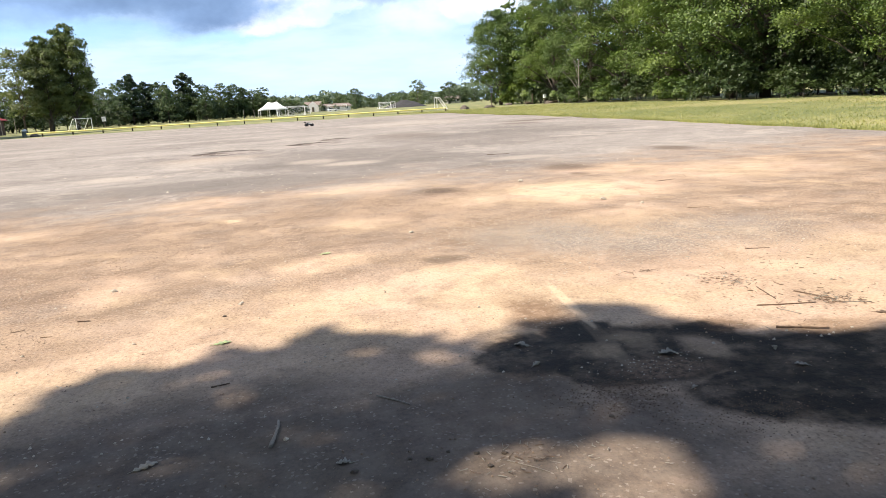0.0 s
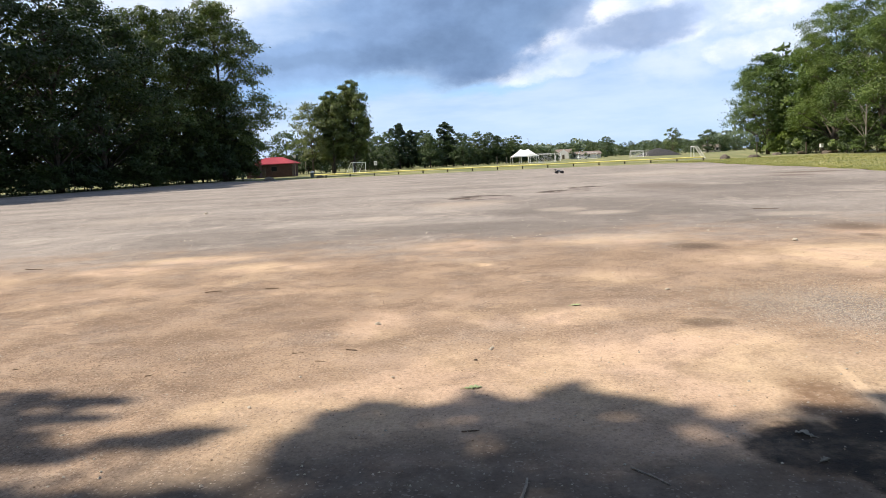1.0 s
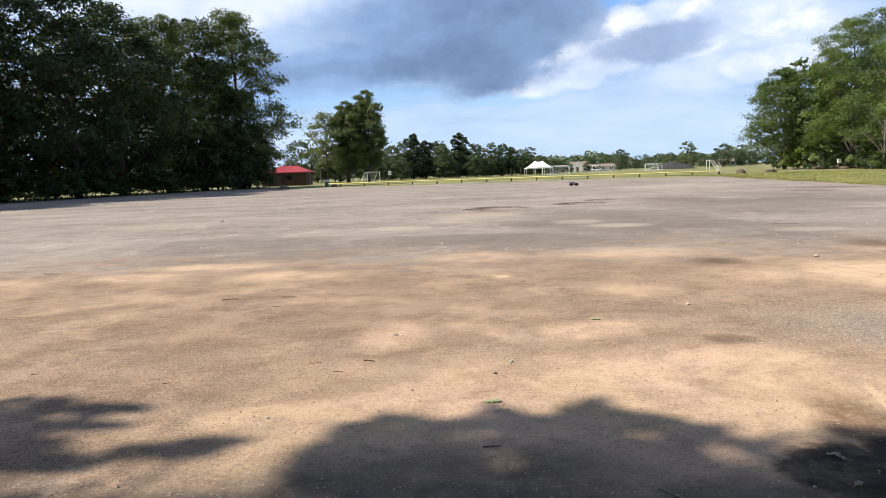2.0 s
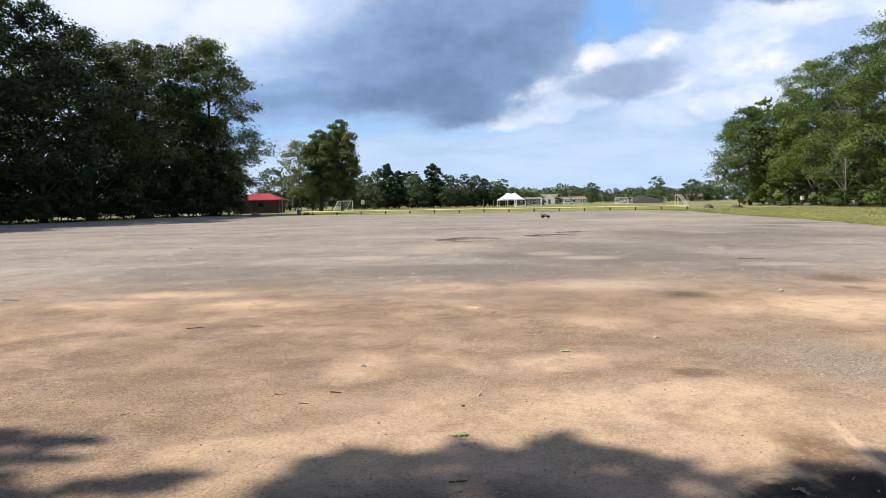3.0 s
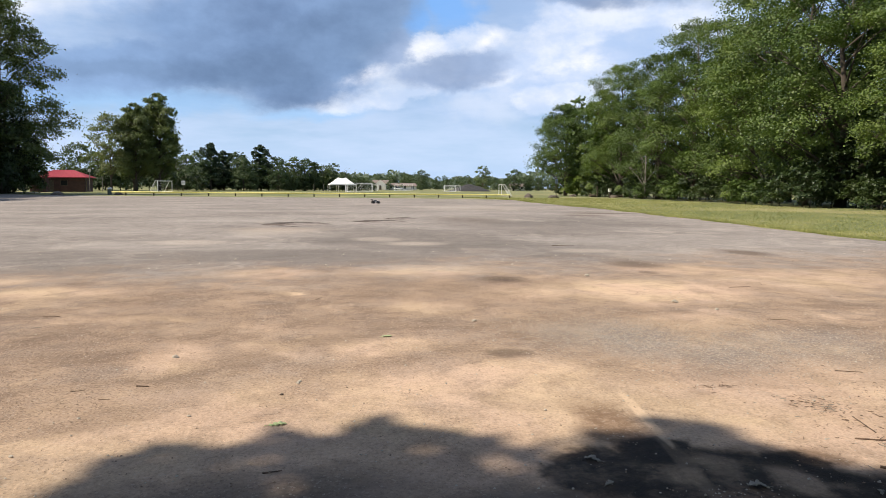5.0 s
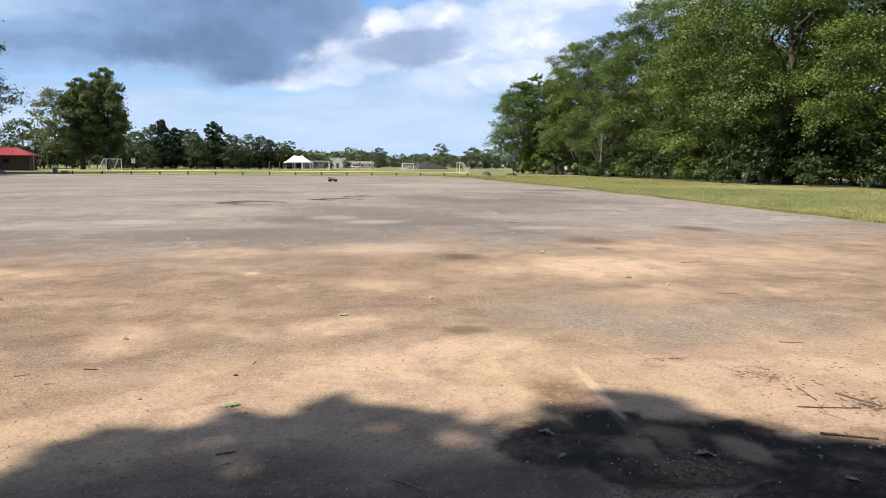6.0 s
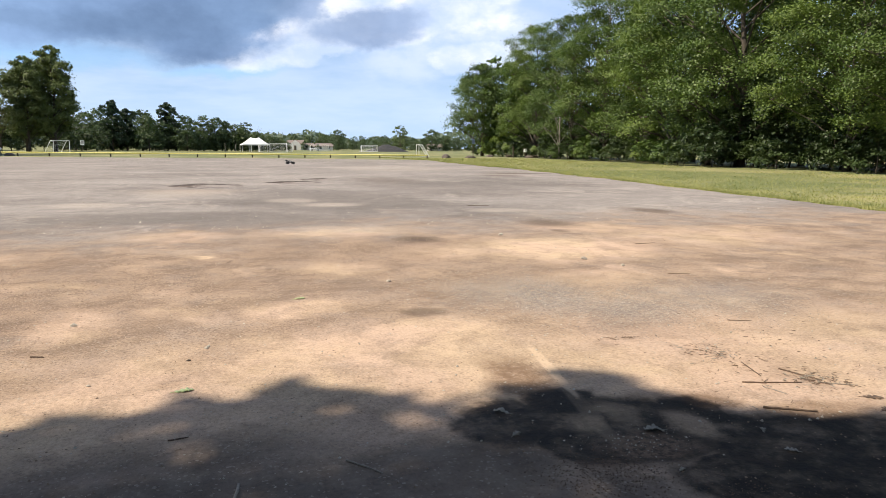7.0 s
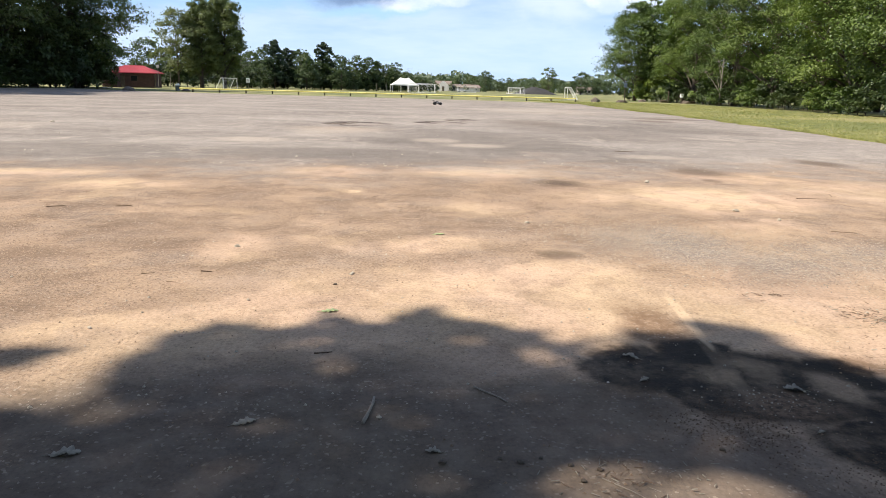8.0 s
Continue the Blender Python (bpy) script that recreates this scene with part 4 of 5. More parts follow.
# ---------------------------------------------------------------- the shade tree beside the camera, out of view
BOUGHS = [(-0.78, 3.28, 0.52, 0.72), (-0.25, 3.35, 0.5, 0.76), (0.36, 3.45, 0.42, 0.84), (0.88, 3.3, 0.45, 0.70), (1.38, 2.95, 0.42, 0.62), (1.85, 3.15, 0.42, 0.70), (2.28, 3.3, 0.40, 0.70), (2.75, 2.65, 0.5, 0.62), (3.45, 2.25, 0.62, 0.66), (4.3, 2.2, 0.7, 0.7), (-3.45, 4.02, 0.66, 0.36), (-2.95, 4.17, 0.36, 0.10), (-2.88, 3.86, 0.40, 0.10), (-3.05, 3.55, 0.34, 0.13), (-2.75, 3.3, 0.55, 0.13), (-2.15, 3.46, 0.32, 0.11), (-1.86, 3.62, 0.2, 0.07), (-0.98, 3.72, 0.28, 0.3), (-1.75, 2.5, 0.65, 0.38), (-2.7, 2.3, 0.8, 0.65), (-3.9, 2.9, 0.7, 0.7)]
FLECKS = [(1.00, 2.17, 0.27, 1.0), (1.42, 2.06, 0.27, 1.0), (1.36, 1.82, 0.26, 1.0), (1.0, 3.5, 0.2, 0.6), (-3.05, 4.0, 0.12, 0.8), (-3.6, 4.2, 0.13, 0.7), (-0.37, 3.70, 0.15, 0.35), (-0.17, 3.39, 0.14, 0.35), (-0.74, 2.79, 0.17, 0.6), (-0.62, 2.31, 0.19, 0.6), (0.55, 3.72, 0.16, 0.6), (-1.43, 2.55, 0.17, 0.6), (0.25, 2.23, 0.17, 0.5), (1.25, 3.8, 0.12, 0.6)]


# tips of unseen crown lobes added to block skylight over the near lot
ADDED_CROWN_TIPS = [(-14, -8, 12), (-8, -9, 12.6), (-2, -8, 12), (4, -9, 12), (-5, -4, 12.6), (1, -4, 11.6), (6, -5.5, 11.6)]


def shade_tree():
    rng = np.random.default_rng(12)
    slope = np.array([TO_SUN.x / TO_SUN.z, TO_SUN.y / TO_SUN.z])
    g = rng.uniform((-5.2, 0.4), (5.6, 4.8), (46000, 2))
    keep = g[:, 1] < 2.75 + 0.12 * np.sin(g[:, 0] * 3)
    for x, y, rx, ry in BOUGHS:
        r = np.hypot((g[:, 0] - x) / rx, (g[:, 1] - y) / ry)
        fray = 0.10 * np.sin(g[:, 0] * 8.3 + 2.1 * np.sin(g[:, 1] * 6.1)) + 0.08 * np.sin(g[:, 1] * 17.0 + 3.0 * np.sin(g[:, 0] * 7.7))
        keep |= r + fray + rng.normal(size=len(g)) * 0.10 < 0.95
    for x, y, r, a in FLECKS:
        keep &= ~((np.hypot(g[:, 0] - x, (g[:, 1] - y) * 1.3) < r) & (rng.uniform(size=len(g)) < a))
    g = g[keep]
    z = 11.0 + 1.2 * np.sin(g[:, 0] * 1.7) * np.cos(g[:, 1] * 1.3) + rng.normal(size=len(g)) * 0.45
    pos = np.stack([g[:, 0] + slope[0] * z, g[:, 1] + slope[1] * z, z], axis=1)
    near = leaf_cards(rng, pos, np.array([-0.3, 0, 0.8]) + rng.normal(size=(len(g), 3)) * 0.45, rng.uniform(0.09, 0.16, len(g)))
    # the rest of the crown, above and behind
    n = 14000
    d = rng.normal(size=(n, 3))
    d /= np.linalg.norm(d, axis=1, keepdims=True)
    rest = np.array([-9.0, -5.0, 13.0]) + d * np.array([8.5, 5.5, 4.5]) * rng.uniform(0.55, 1.0, (n, 1))
    rest = rest[(rest[:, 1] - slope[1] * rest[:, 2] < 1.4) & (rest[:, 2] > 7.5)]
    back = leaf_cards(rng, rest, np.array([0, 0, 0.6]) + rng.normal(size=(len(rest), 3)) * 0.6, rng.uniform(0.25, 0.42, len(rest)))
    # added leaf lobes overhead, only there to darken the shade
    n = 16000
    d = rng.normal(size=(n, 3))
    d /= np.linalg.norm(d, axis=1, keepdims=True)
    over = np.array(ADDED_CROWN_TIPS)[rng.integers(0, len(ADDED_CROWN_TIPS), n)] + d * np.array([4.4, 3.8, 2.6]) * rng.uniform(0.3, 1.0, (n, 1))
    over = over[over[:, 1] - slope[1] * over[:, 2] < 1.3]
    roof_ = leaf_cards(rng, over, np.array([0, 0, 0.8]) + rng.normal(size=(len(over), 3)) * 0.5, rng.uniform(0.30, 0.5, len(over)))
    leaves = (np.concatenate([near[0], back[0], roof_[0]]), np.concatenate([near[1], back[1] + len(near[0]), roof_[1] + len(near[0]) + len(back[0])]))
    foot = Vector((-11.0, -3.6, 0))
    wood = [tube([foot, foot + Vector((0.1, 0.1, 3)), foot + Vector((0.3, 0.2, 6)), foot + Vector((0.4, 0.1, 13))], [0.52, 0.40, 0.32, 0.1], 12)]
    for x, y, rx, ry in BOUGHS:
        tip = Vector((x + slope[0] * 11, y + slope[1] * 11, 11))
        wood.append(tube([foot + Vector((0.2, 0.15, 6)), (foot + tip) / 2 + Vector((0, 0, 4.2)), tip], [0.12, 0.07, 0.012], 6, False))
    for x, y, z in ADDED_CROWN_TIPS:
        tip = Vector((x, y, z))
        wood.append(tube([foot + Vector((0.2, 0.15, 5)), (foot + tip) / 2 + Vector((0, 0, 3.2)), tip], [0.16, 0.11, 0.03], 6, False))
    return joined(wood), leaves


wood, leaves = shade_tree()
shade = thing("tree", "spreading oak that shades the near asphalt", "tree")
part("trunk", wood, BARK, shade, smooth=True)
part("crown", leaves, LEAF, shade)
# unseen trees added behind the camera, where they hold back skylight
for key, x, y in (("rear", -20, -16), ("rear", -6, -17), ("rear", 7, -14), ("rear", 20, -18), ("rear", -28, -4)):
    plant(key, x, y, 1.0, rnd.uniform(0, 360), 1.0, "unseen leafy tree added behind the lot's shaded end")


# ---------------------------------------------------------------- radio-controlled truck
def profile_shell(sections, n=10):
    """A closed hull through cross sections (x, half width, z low, z high, flat)."""
    v, f = [], []
    for x, hw, z0, z1, k in sections:
        for i in range(n):
            a = 2 * math.pi * (i + 0.5) / n
            ca, sa = math.cos(a), math.sin(a)
            e = lambda q: math.copysign(abs(q) ** k, q)
            v.append((x, hw * e(ca), (z0 + z1) / 2 + (z1 - z0) / 2 * e(sa)))
    for s in range(len(sections) - 1):
        for i in range(n):
            j = (i + 1) % n
            f.append((s * n + i, s * n + j, (s + 1) * n + j, (s + 1) * n + i))
    f.append(tuple(range(n))[::-1])
    f.append(tuple((len(sections) - 1) * n + i for i in range(n)))
    return v, f


def ring_wheel(r, wdt, hole, lugs=0):
    """A tyre of revolution about y, with tread lugs."""
    prof = [(hole, -wdt * 0.42), (r * 0.80, -wdt * 0.5), (r * 0.95, -wdt * 0.44), (r, -wdt * 0.25), (r, wdt * 0.25), (r * 0.95, wdt * 0.44), (r * 0.80, wdt * 0.5), (hole, wdt * 0.42)]
    n = 28
    v = [(a * math.cos(2 * math.pi * k / n), b, a * math.sin(2 * math.pi * k / n)) for k in range(n) for a, b in prof]
    m = len(prof)
    f = [(k * m + i, k * m + (i + 1) % m, ((k + 1) % n) * m + (i + 1) % m, ((k + 1) % n) * m + i) for k in range(n) for i in range(m)]
    pieces = [(v, f)]
    for k in range(lugs):
        w_ = 2 * math.pi * k / lugs
        for s in (-1, 1):
            c0, s0 = math.cos(w_ + s * 0.06), math.sin(w_ + s * 0.06)
            a = Vector((c0 * r, s * wdt * 0.08, s0 * r))
            b = Vector((c0 * r * 0.97, s * wdt * 0.44, s0 * r * 0.97))
            pieces.append(tube([a, b], [r * 0.055, r * 0.055], 4))
    return joined(pieces)


def rc_truck(m):
    t = thing("toy_truck", "black and white radio-controlled monster truck on the asphalt", "toy truck", m)
    part("chassis", box(0.50, 0.16, 0.035, (0, 0, 0.085), 0.008), BLACK, t)
    part("body_shell", profile_shell([(-0.30, 0.09, 0.15, 0.19, 0.6), (-0.22, 0.13, 0.14, 0.22, 0.5), (-0.10, 0.135, 0.13, 0.275, 0.5), (0.02, 0.13, 0.13, 0.28, 0.5), (0.10, 0.125, 0.13, 0.22, 0.5), (0.24, 0.11, 0.125, 0.19, 0.5), (0.31, 0.07, 0.12, 0.155, 0.6)], 14), BLACK, t, "black painted shell", True)
    cab = part("cabin_window", profile_shell([(-0.11, 0.118, 0.215, 0.287, 0.5), (-0.02, 0.122, 0.215, 0.295, 0.5), (0.06, 0.118, 0.20, 0.262, 0.5), (0.105, 0.10, 0.19, 0.222, 0.6)], 12), BLACK, t, "black cabin windows", True)
    part("bonnet_panel", profile_shell([(0.10, 0.118, 0.17, 0.232, 0.5), (0.18, 0.114, 0.15, 0.212, 0.5), (0.25, 0.106, 0.14, 0.194, 0.5), (0.315, 0.08, 0.13, 0.165, 0.6)], 14), SHELL, t, "white nose panel", True)
    for s in (-1, 1):
        part("side_panel", box(0.16, 0.008, 0.05, (-0.02, s * 0.137, 0.17), 0.003), SHELL, t, "white side panel")
    wing = part("rear_wing", box(0.12, 0.34, 0.012, (-0.31, 0, 0.295), 0.004), BLACK, t, "black rear wing")
    for s in (-1, 1):
        part("end_plate", box(0.14, 0.01, 0.06, (-0.31, s * 0.172, 0.272), 0.003), BLACK, wing)
        part("wing_strut", bar((-0.24, s * 0.06, 0.18), (-0.31, s * 0.06, 0.30), 0.008), BLACK, t)
    part("front_bumper", box(0.05, 0.22, 0.045, (0.345, 0, 0.085), 0.012), BLACK, t)
    part("rear_bumper", box(0.04, 0.2, 0.04, (-0.35, 0, 0.09), 0.012), BLACK, t)
    for x in (-0.22, 0.22):
        part("shock_tower", box(0.012, 0.2, 0.14, (x * 0.86, 0, 0.10), 0.003, 0.7), BLACK, t)
        for s in (-1, 1):
            part("suspension_arm", bar((x * 0.95, s * 0.06, 0.10), (x, s * 0.20, 0.10), 0.013), BLACK, t)
            part("shock", bar((x * 0.88, s * 0.075, 0.225), (x * 0.97, s * 0.17, 0.11), 0.016), STEEL, t)
            wheel = part("wheel", bar((x, s * 0.18, 0.10), (x, s * 0.235, 0.10), 0.03, 12), STEEL, t)
            tyre = part("tyre", ring_wheel(0.103, 0.095, 0.056, 18), RUBBER, wheel, "black chunky tyre")
            tyre.location = (x, s * 0.235, 0.103)
            rim = part("rim", tube([(x, s * 0.205, 0.103), (x, s * 0.262, 0.103)], [0.054, 0.058], 18), BLACK, wheel)
    return t


rc_truck(pose(4.8, 62.3, 0.0, 0, 0, 8) @ Matrix.Diagonal((1.1, 1.1, 1.1, 1)))


# ---------------------------------------------------------------- shed with red roof
def shed(m):
    t = thing("shed", "dark brown park shed with a red hipped metal roof", "shed", m)
    L, W, H = 8.4, 5.6, 2.75
    bm = bmesh.new()
    for sx, sy, x, y in ((L, 0.15, 0, -W / 2), (L, 0.15, 0, W / 2), (0.15, W - 0.3, -L / 2 + 0.075, 0), (0.15, W - 0.3, L / 2 - 0.075, 0)):
        b = box(sx, sy, H, (x, y, 0))
        tmp = bpy.data.meshes.new("tmp")
        b.to_mesh(tmp)
        b.free()
        bm.from_mesh(tmp)
        bpy.data.meshes.remove(tmp)
    part("wall", bm, BROWN_WALL, t)
    o, r = 0.55, 1.35
    x, y, rx = L / 2 + o, W / 2 + o, L / 2 - W / 2 + 0.3
    v = [(-x, -y, H), (x, -y, H), (x, y, H), (-x, y, H), (-rx, 0, H + r), (rx, 0, H + r), (-x, -y, H - 0.14), (x, -y, H - 0.14), (x, y, H - 0.14), (-x, y, H - 0.14)]
    roof = part("roof", (v, [(0, 1, 5, 4), (1, 2, 5), (2, 3, 4, 5), (3, 0, 4), (0, 6, 7, 1), (1, 7, 8, 2), (2, 8, 9, 3), (3, 9, 6, 0), (9, 8, 7, 6)]), RED_ROOF, t, "red metal hipped roof")
    for k in range(-7, 8):
        u = k / 8
        top = rx * max(-1, min(1, u * 1.6))
        part("seam", bar((u * x, -y, H + 0.015), (top, -0.1, H + r - 0.02 if abs(u * 1.6) < 1 else H + r - 0.05), 0.025, 4), RED_ROOF, roof)
    win = part("window", box(1.1, 0.06, 0.9, (0.6, -W / 2 - 0.08, 1.2), 0.01), GLASS_DARK, t, "dark window")
    part("window_frame", box(1.26, 0.03, 1.06, (0.6, -W / 2 - 0.078, 1.12), 0.01), POST, win)
    door = part("door", box(0.95, 0.06, 2.05, (-1.6, -W / 2 - 0.08, 0.05), 0.01), POST, t, "brown door")
    part("door_handle", box(0.05, 0.08, 0.12, (-1.25, -W / 2 - 0.13, 1.0), 0.01), STEEL, door)
    part("corner_post", box(0.18, 0.18, H - 0.2, (L / 2 + 0.3, -W / 2 - 0.3, 0.0), 0.01), POST, t)
    part("corner_post", box(0.18, 0.18, H - 0.2, (-L / 2 - 0.3, -W / 2 - 0.3, 0.0), 0.01), POST, t)
    return t


shed(pose(-48.1, 142.5, -0.02, 0, 0, 4))
tagged(part("concrete_pad", box(6.0, 4.0, 0.10, (-48.2, 121, -0.03), 0.03), CONCRETE), "pale concrete pad beside the shed", "pad", kind="structure")
lean = thing("counter_hut", "low brown serving hut with open counter", "hut", pose(-50.4, 136.6, -0.02, 0, 0, 4))
part("body", box(2.6, 2.2, 2.4, (0, 0, 0), 0.02), BROWN_WALL, lean)
part("counter", box(2.5, 0.5, 0.08, (0, -1.3, 1.05), 0.01), POST, lean)
part("hatch", box(2.1, 0.06, 0.9, (0, -1.12, 1.2), 0.01), GLASS_DARK, lean)
part("roof", box(3.1, 2.8, 0.12, (0, 0, 2.4), 0.02), BROWN_WALL, lean)


# ---------------------------------------------------------------- marquee
def marquee(m):
    t = thing("marquee", "white two-peaked open-sided event tent on grass", "tent", m)
    L, W, eave, peak = 7.6, 5.0, 2.1, 4.1
    nx, ny = 28, 14
    v, f = [], []
    for j in range(ny + 1):
        for i in range(nx + 1):
            x, y = -L / 2 + L * i / nx, -W / 2 + W * j / ny
            across = (1 - abs(y) / (W / 2)) ** 1.25
            if abs(x) < 1.15:
                along = 1 - 0.16 * (1 - (x / 1.15) ** 2)
            else:
                along = (1 - (abs(x) - 1.15) / (L / 2 - 1.15)) ** 1.25
            v.append((x, y, eave + (peak - eave) * min(across, along)))
    for j in range(ny):
        for i in range(nx):
            a = j * (nx + 1) + i
            f.append((a, a + 1, a + nx + 2, a + nx + 1))
    canopy = part("canopy", (v, f), CANVAS, t, "white canvas canopy", True)
    sol = canopy.modifiers.new("thickness", "SOLIDIFY")
    sol.thickness = 0.02
    part("valance", box(L, 0.03, 0.28, (0, -W / 2, eave - 0.28)), CANVAS, canopy)
    part("valance", box(L, 0.03, 0.28, (0, W / 2, eave - 0.28)), CANVAS, canopy)
    for s in (-1, 1):
        part("valance", box(0.03, W - 0.06, 0.28, (s * L / 2, 0, eave - 0.28)), CANVAS, canopy)
    for x in (-L / 2, -L / 6, L / 6, L / 2):
        for y in (-W / 2, W / 2):
            part("pole", bar((x, y, 0), (x, y, eave), 0.06), WHITE, t)
    for x in (-1.15, 1.15):
        part("centre_pole", bar((x, 0, 0), (x, 0, peak), 0.06), WHITE, t)
    return t


marquee(pose(5.9, 205, 0, 0, 0, 6))


# ---------------------------------------------------------------- goals
def goal(m, wdt, h, depth, label, back_top=0.6):
    t = thing("soccer_goal", label, "soccer goal", m, "soccer goals")
    r = 0.06
    a, b = -wdt / 2, wdt / 2
    part("post", bar((a, 0, 0), (a, 0, h), r), WHITE, t)
    part("post", bar((b, 0, 0), (b, 0, h), r), WHITE, t)
    part("crossbar", bar((a - r, 0, h), (b + r, 0, h), r), WHITE, t)
    part("ground_bar", bar((a, depth, 0.05), (b, depth, 0.05), r * 0.8), WHITE, t)
    for x in (a, b):
        part("side_bar", bar((x, 0, 0.05), (x, depth, 0.05), r * 0.8), WHITE, t)
        part("back_stay", tube([(x, 0, h), (x, back_top, h), (x, depth, 0.05)], [r * 0.8] * 3, 8), WHITE, t)
    part("top_bar", bar((a, back_top, h), (b, back_top, h), r * 0.7), WHITE, t)
    net = []
    for k in range(int(wdt / 0.3) + 1):
        x = min(b, a + 0.3 * k)
        net.append(tube([(x, back_top, h), (x, depth, 0.05)], [0.006, 0.006], 3, False))
    for k in range(1, 9):
        u = k / 9
        y, z = back_top + (depth - back_top) * u, h + (0.05 - h) * u
        net.append(bar((a, y, z), (b, y, z), 0.006, 3))
    part("net", joined(net), WHITE, t, "sagging white net")
    return t


goal(pose(-31.0, 147, 0, 0, 0, 60), 4.0, 2.2, 2.0, "white soccer goal with sagging net on the lawn")
goal(pose(33.2, 127, 0, 0, 0, -99), 5.0, 2.15, 1.9, "white soccer goal turned sideways on the lawn")
goal(pose(10.2, 194, 0, 0, 0, 184), 7.3, 2.4, 2.0, "large white soccer goal beside the tent")
goal(pose(14.5, 226, 0, 0, 0, 5), 7.0, 2.3, 2.0, "white soccer goal far across the field")
goal(pose(31.5, 268, 0, 0, 0, 2), 7.0, 2.3, 2.0, "white soccer goal far across the field")
goal(pose(49.5, 262, 0, 0, 0, 10), 6.5, 2.3, 2.0, "white soccer goal beside the gravel heap")
goal(pose(44.5, 240, 0, 0, 0, 175), 4.0, 2.0, 1.5, "small white soccer goal far across the field")


# ---------------------------------------------------------------- guard rail along the far edge
rail = thing("guard_rail", "low yellow timber guard rail on brown posts", "guard rail", pose(0, 0, 0))
RAIL_POSTS = [-26.4 + 3.62 * k for k in range(16)]
for k, x in enumerate(RAIL_POSTS):
    part("post", box(0.16, 0.16, 0.50, (x, 101.0, -0.03), 0.01), POST, rail)
for x0, x1 in zip([-28.2] + RAIL_POSTS[1::2], RAIL_POSTS[1::2] + [28.2]):
    if x1 - x0 > 0.5:
        part("beam", bar((x0 + 0.01, 100.86, 0.45), (x1 - 0.01, 100.86, 0.45), 0.085, 12), YELLOW, rail, "yellow weathered log beam")


# ---------------------------------------------------------------- boulders, logs, posts and signs on the lawns
def boulder(x, y, sx, sy, sz, seed, label, name="boulder"):
    bm = bmesh.new()
    bmesh.ops.create_icosphere(bm, subdivisions=3, radius=1)
    for v in bm.verts:
        p = v.co.normalized()
        k = 1 + 0.22 * noise.noise(p * 1.6 + Vector((seed, 0, 0))) + 0.08 * noise.noise(p * 5 + Vector((0, seed, 0)))
        v.co = Vector((p.x * sx * k, p.y * sy * k, max(-0.25, p.z * k) * sz))
    ob = part(name, bm, BOULDER)
    ob.location = (x, y, 0.0)
    return tagged(ob, label, "boulder", "boulders on the lawn")


boulder(33.6, 110, 0.75, 0.6, 0.6, 1, "dark brown rounded boulder on the lawn")
boulder(38.9, 113, 0.9, 0.6, 0.38, 2, "low flat brown boulder on the lawn")
boulder(48.0, 128, 0.8, 0.6, 0.4, 3, "low dark boulder near the trees")
boulder(-33.9, 97.5, 0.75, 0.55, 0.5, 4, "dark rounded boulder at the lot's edge")
boulder(51.5, 117, 0.9, 0.5, 0.4, 6, "low brown boulder near the trees")


def log(x, y, length, r, turn_):
    bm = bmesh.new()
    bmesh.ops.create_cone(bm, segments=12, radius1=r, radius2=r * 0.9, depth=length, cap_ends=True, matrix=Matrix.Rotation(radians(90), 4, "Y"))
    bmesh.ops.subdivide_edges(bm, edges=[e for e in bm.edges if abs(e.verts[0].co.x - e.verts[1].co.x) > length / 2], cuts=6)
    for v in bm.verts:
        v.co *= 1 + 0.06 * noise.noise(v.co * 3)
    ob = part("log", bm, POST)
    ob.matrix_world = pose(x, y, r * 0.75, 0, 0, turn_)
    return tagged(ob, "weathered brown log lying on the lawn", "log", "logs along the lawn")


log(50.2, 122.5, 1.9, 0.27, 5)
log(53.0, 119.0, 2.1, 0.27, -4)
log(57.0, 117.0, 1.8, 0.25, 8)


def sign_post(x, y, h, face, label, mat_face):
    t = thing("sign_post", label, "sign", pose(x, y, -0.02))
    part("post", box(0.11, 0.11, h, (0, 0, 0), 0.01), POST, t)
    sx, sz, dz = face
    if sx:
        panel = part("panel", box(sx, 0.05, sz, (0, -0.085, h - sz - dz), 0.01), mat_face, t)
        for k in range(3):
            part("line_of_text", box(sx * 0.7, 0.006, sz * 0.07, (0, -0.114, h - dz - sz * (0.3 + 0.22 * k))), BLACK, panel)
    return t


sign_post(-28.0, 150, 2.35, (0.72, 0.9, 0.0), "white notice board on a post by the goal", WHITE)
sign_post(39.0, 112, 3.6, (0.5, 0.75, 0.5), "blue notice panel on a tall thin post", BLUE)
tagged(part("post", box(0.16, 0.16, 2.0, (48.6, 117.5, -0.05), 0.02), POST), "bare brown timber post on the lawn", "post")
nest = thing("nest_box", "white nest box on a brown post", "nest box", pose(48.7, 112.3, -0.02))
part("post", box(0.12, 0.12, 1.0, (0, 0, 0), 0.01), POST, nest)
part("body", box(0.42, 0.40, 0.62, (0, 0, 1.0), 0.01), WHITE, nest, "white box")
part("lid", box(0.55, 0.52, 0.06, (0, 0, 1.62), 0.01), POST, nest)
part("entrance", box(0.10, 0.02, 0.10, (0, -0.205, 1.32), 0.004), BLACK, nest)
pole = thing("lamp_pole", "slim grey pole with a small lamp box by the shed", "pole", pose(-42.3, 138, -0.02))
part("pole", bar((0, 0, 0), (0, 0, 4.2), 0.06), DEAD, pole)
part("lamp_box", box(0.45, 0.3, 0.55, (0, 0, 3.7), 0.03), CONCRETE, pole)
for x, y, h in ((-44.2, 152, 3.0), (0.6, 186, 2.0), (-2.0, 188, 2.2)):
    tagged(part("post", bar((x, y, -0.05), (x, y, h), 0.06), DEAD), "slim grey post standing on the lawn", "post")

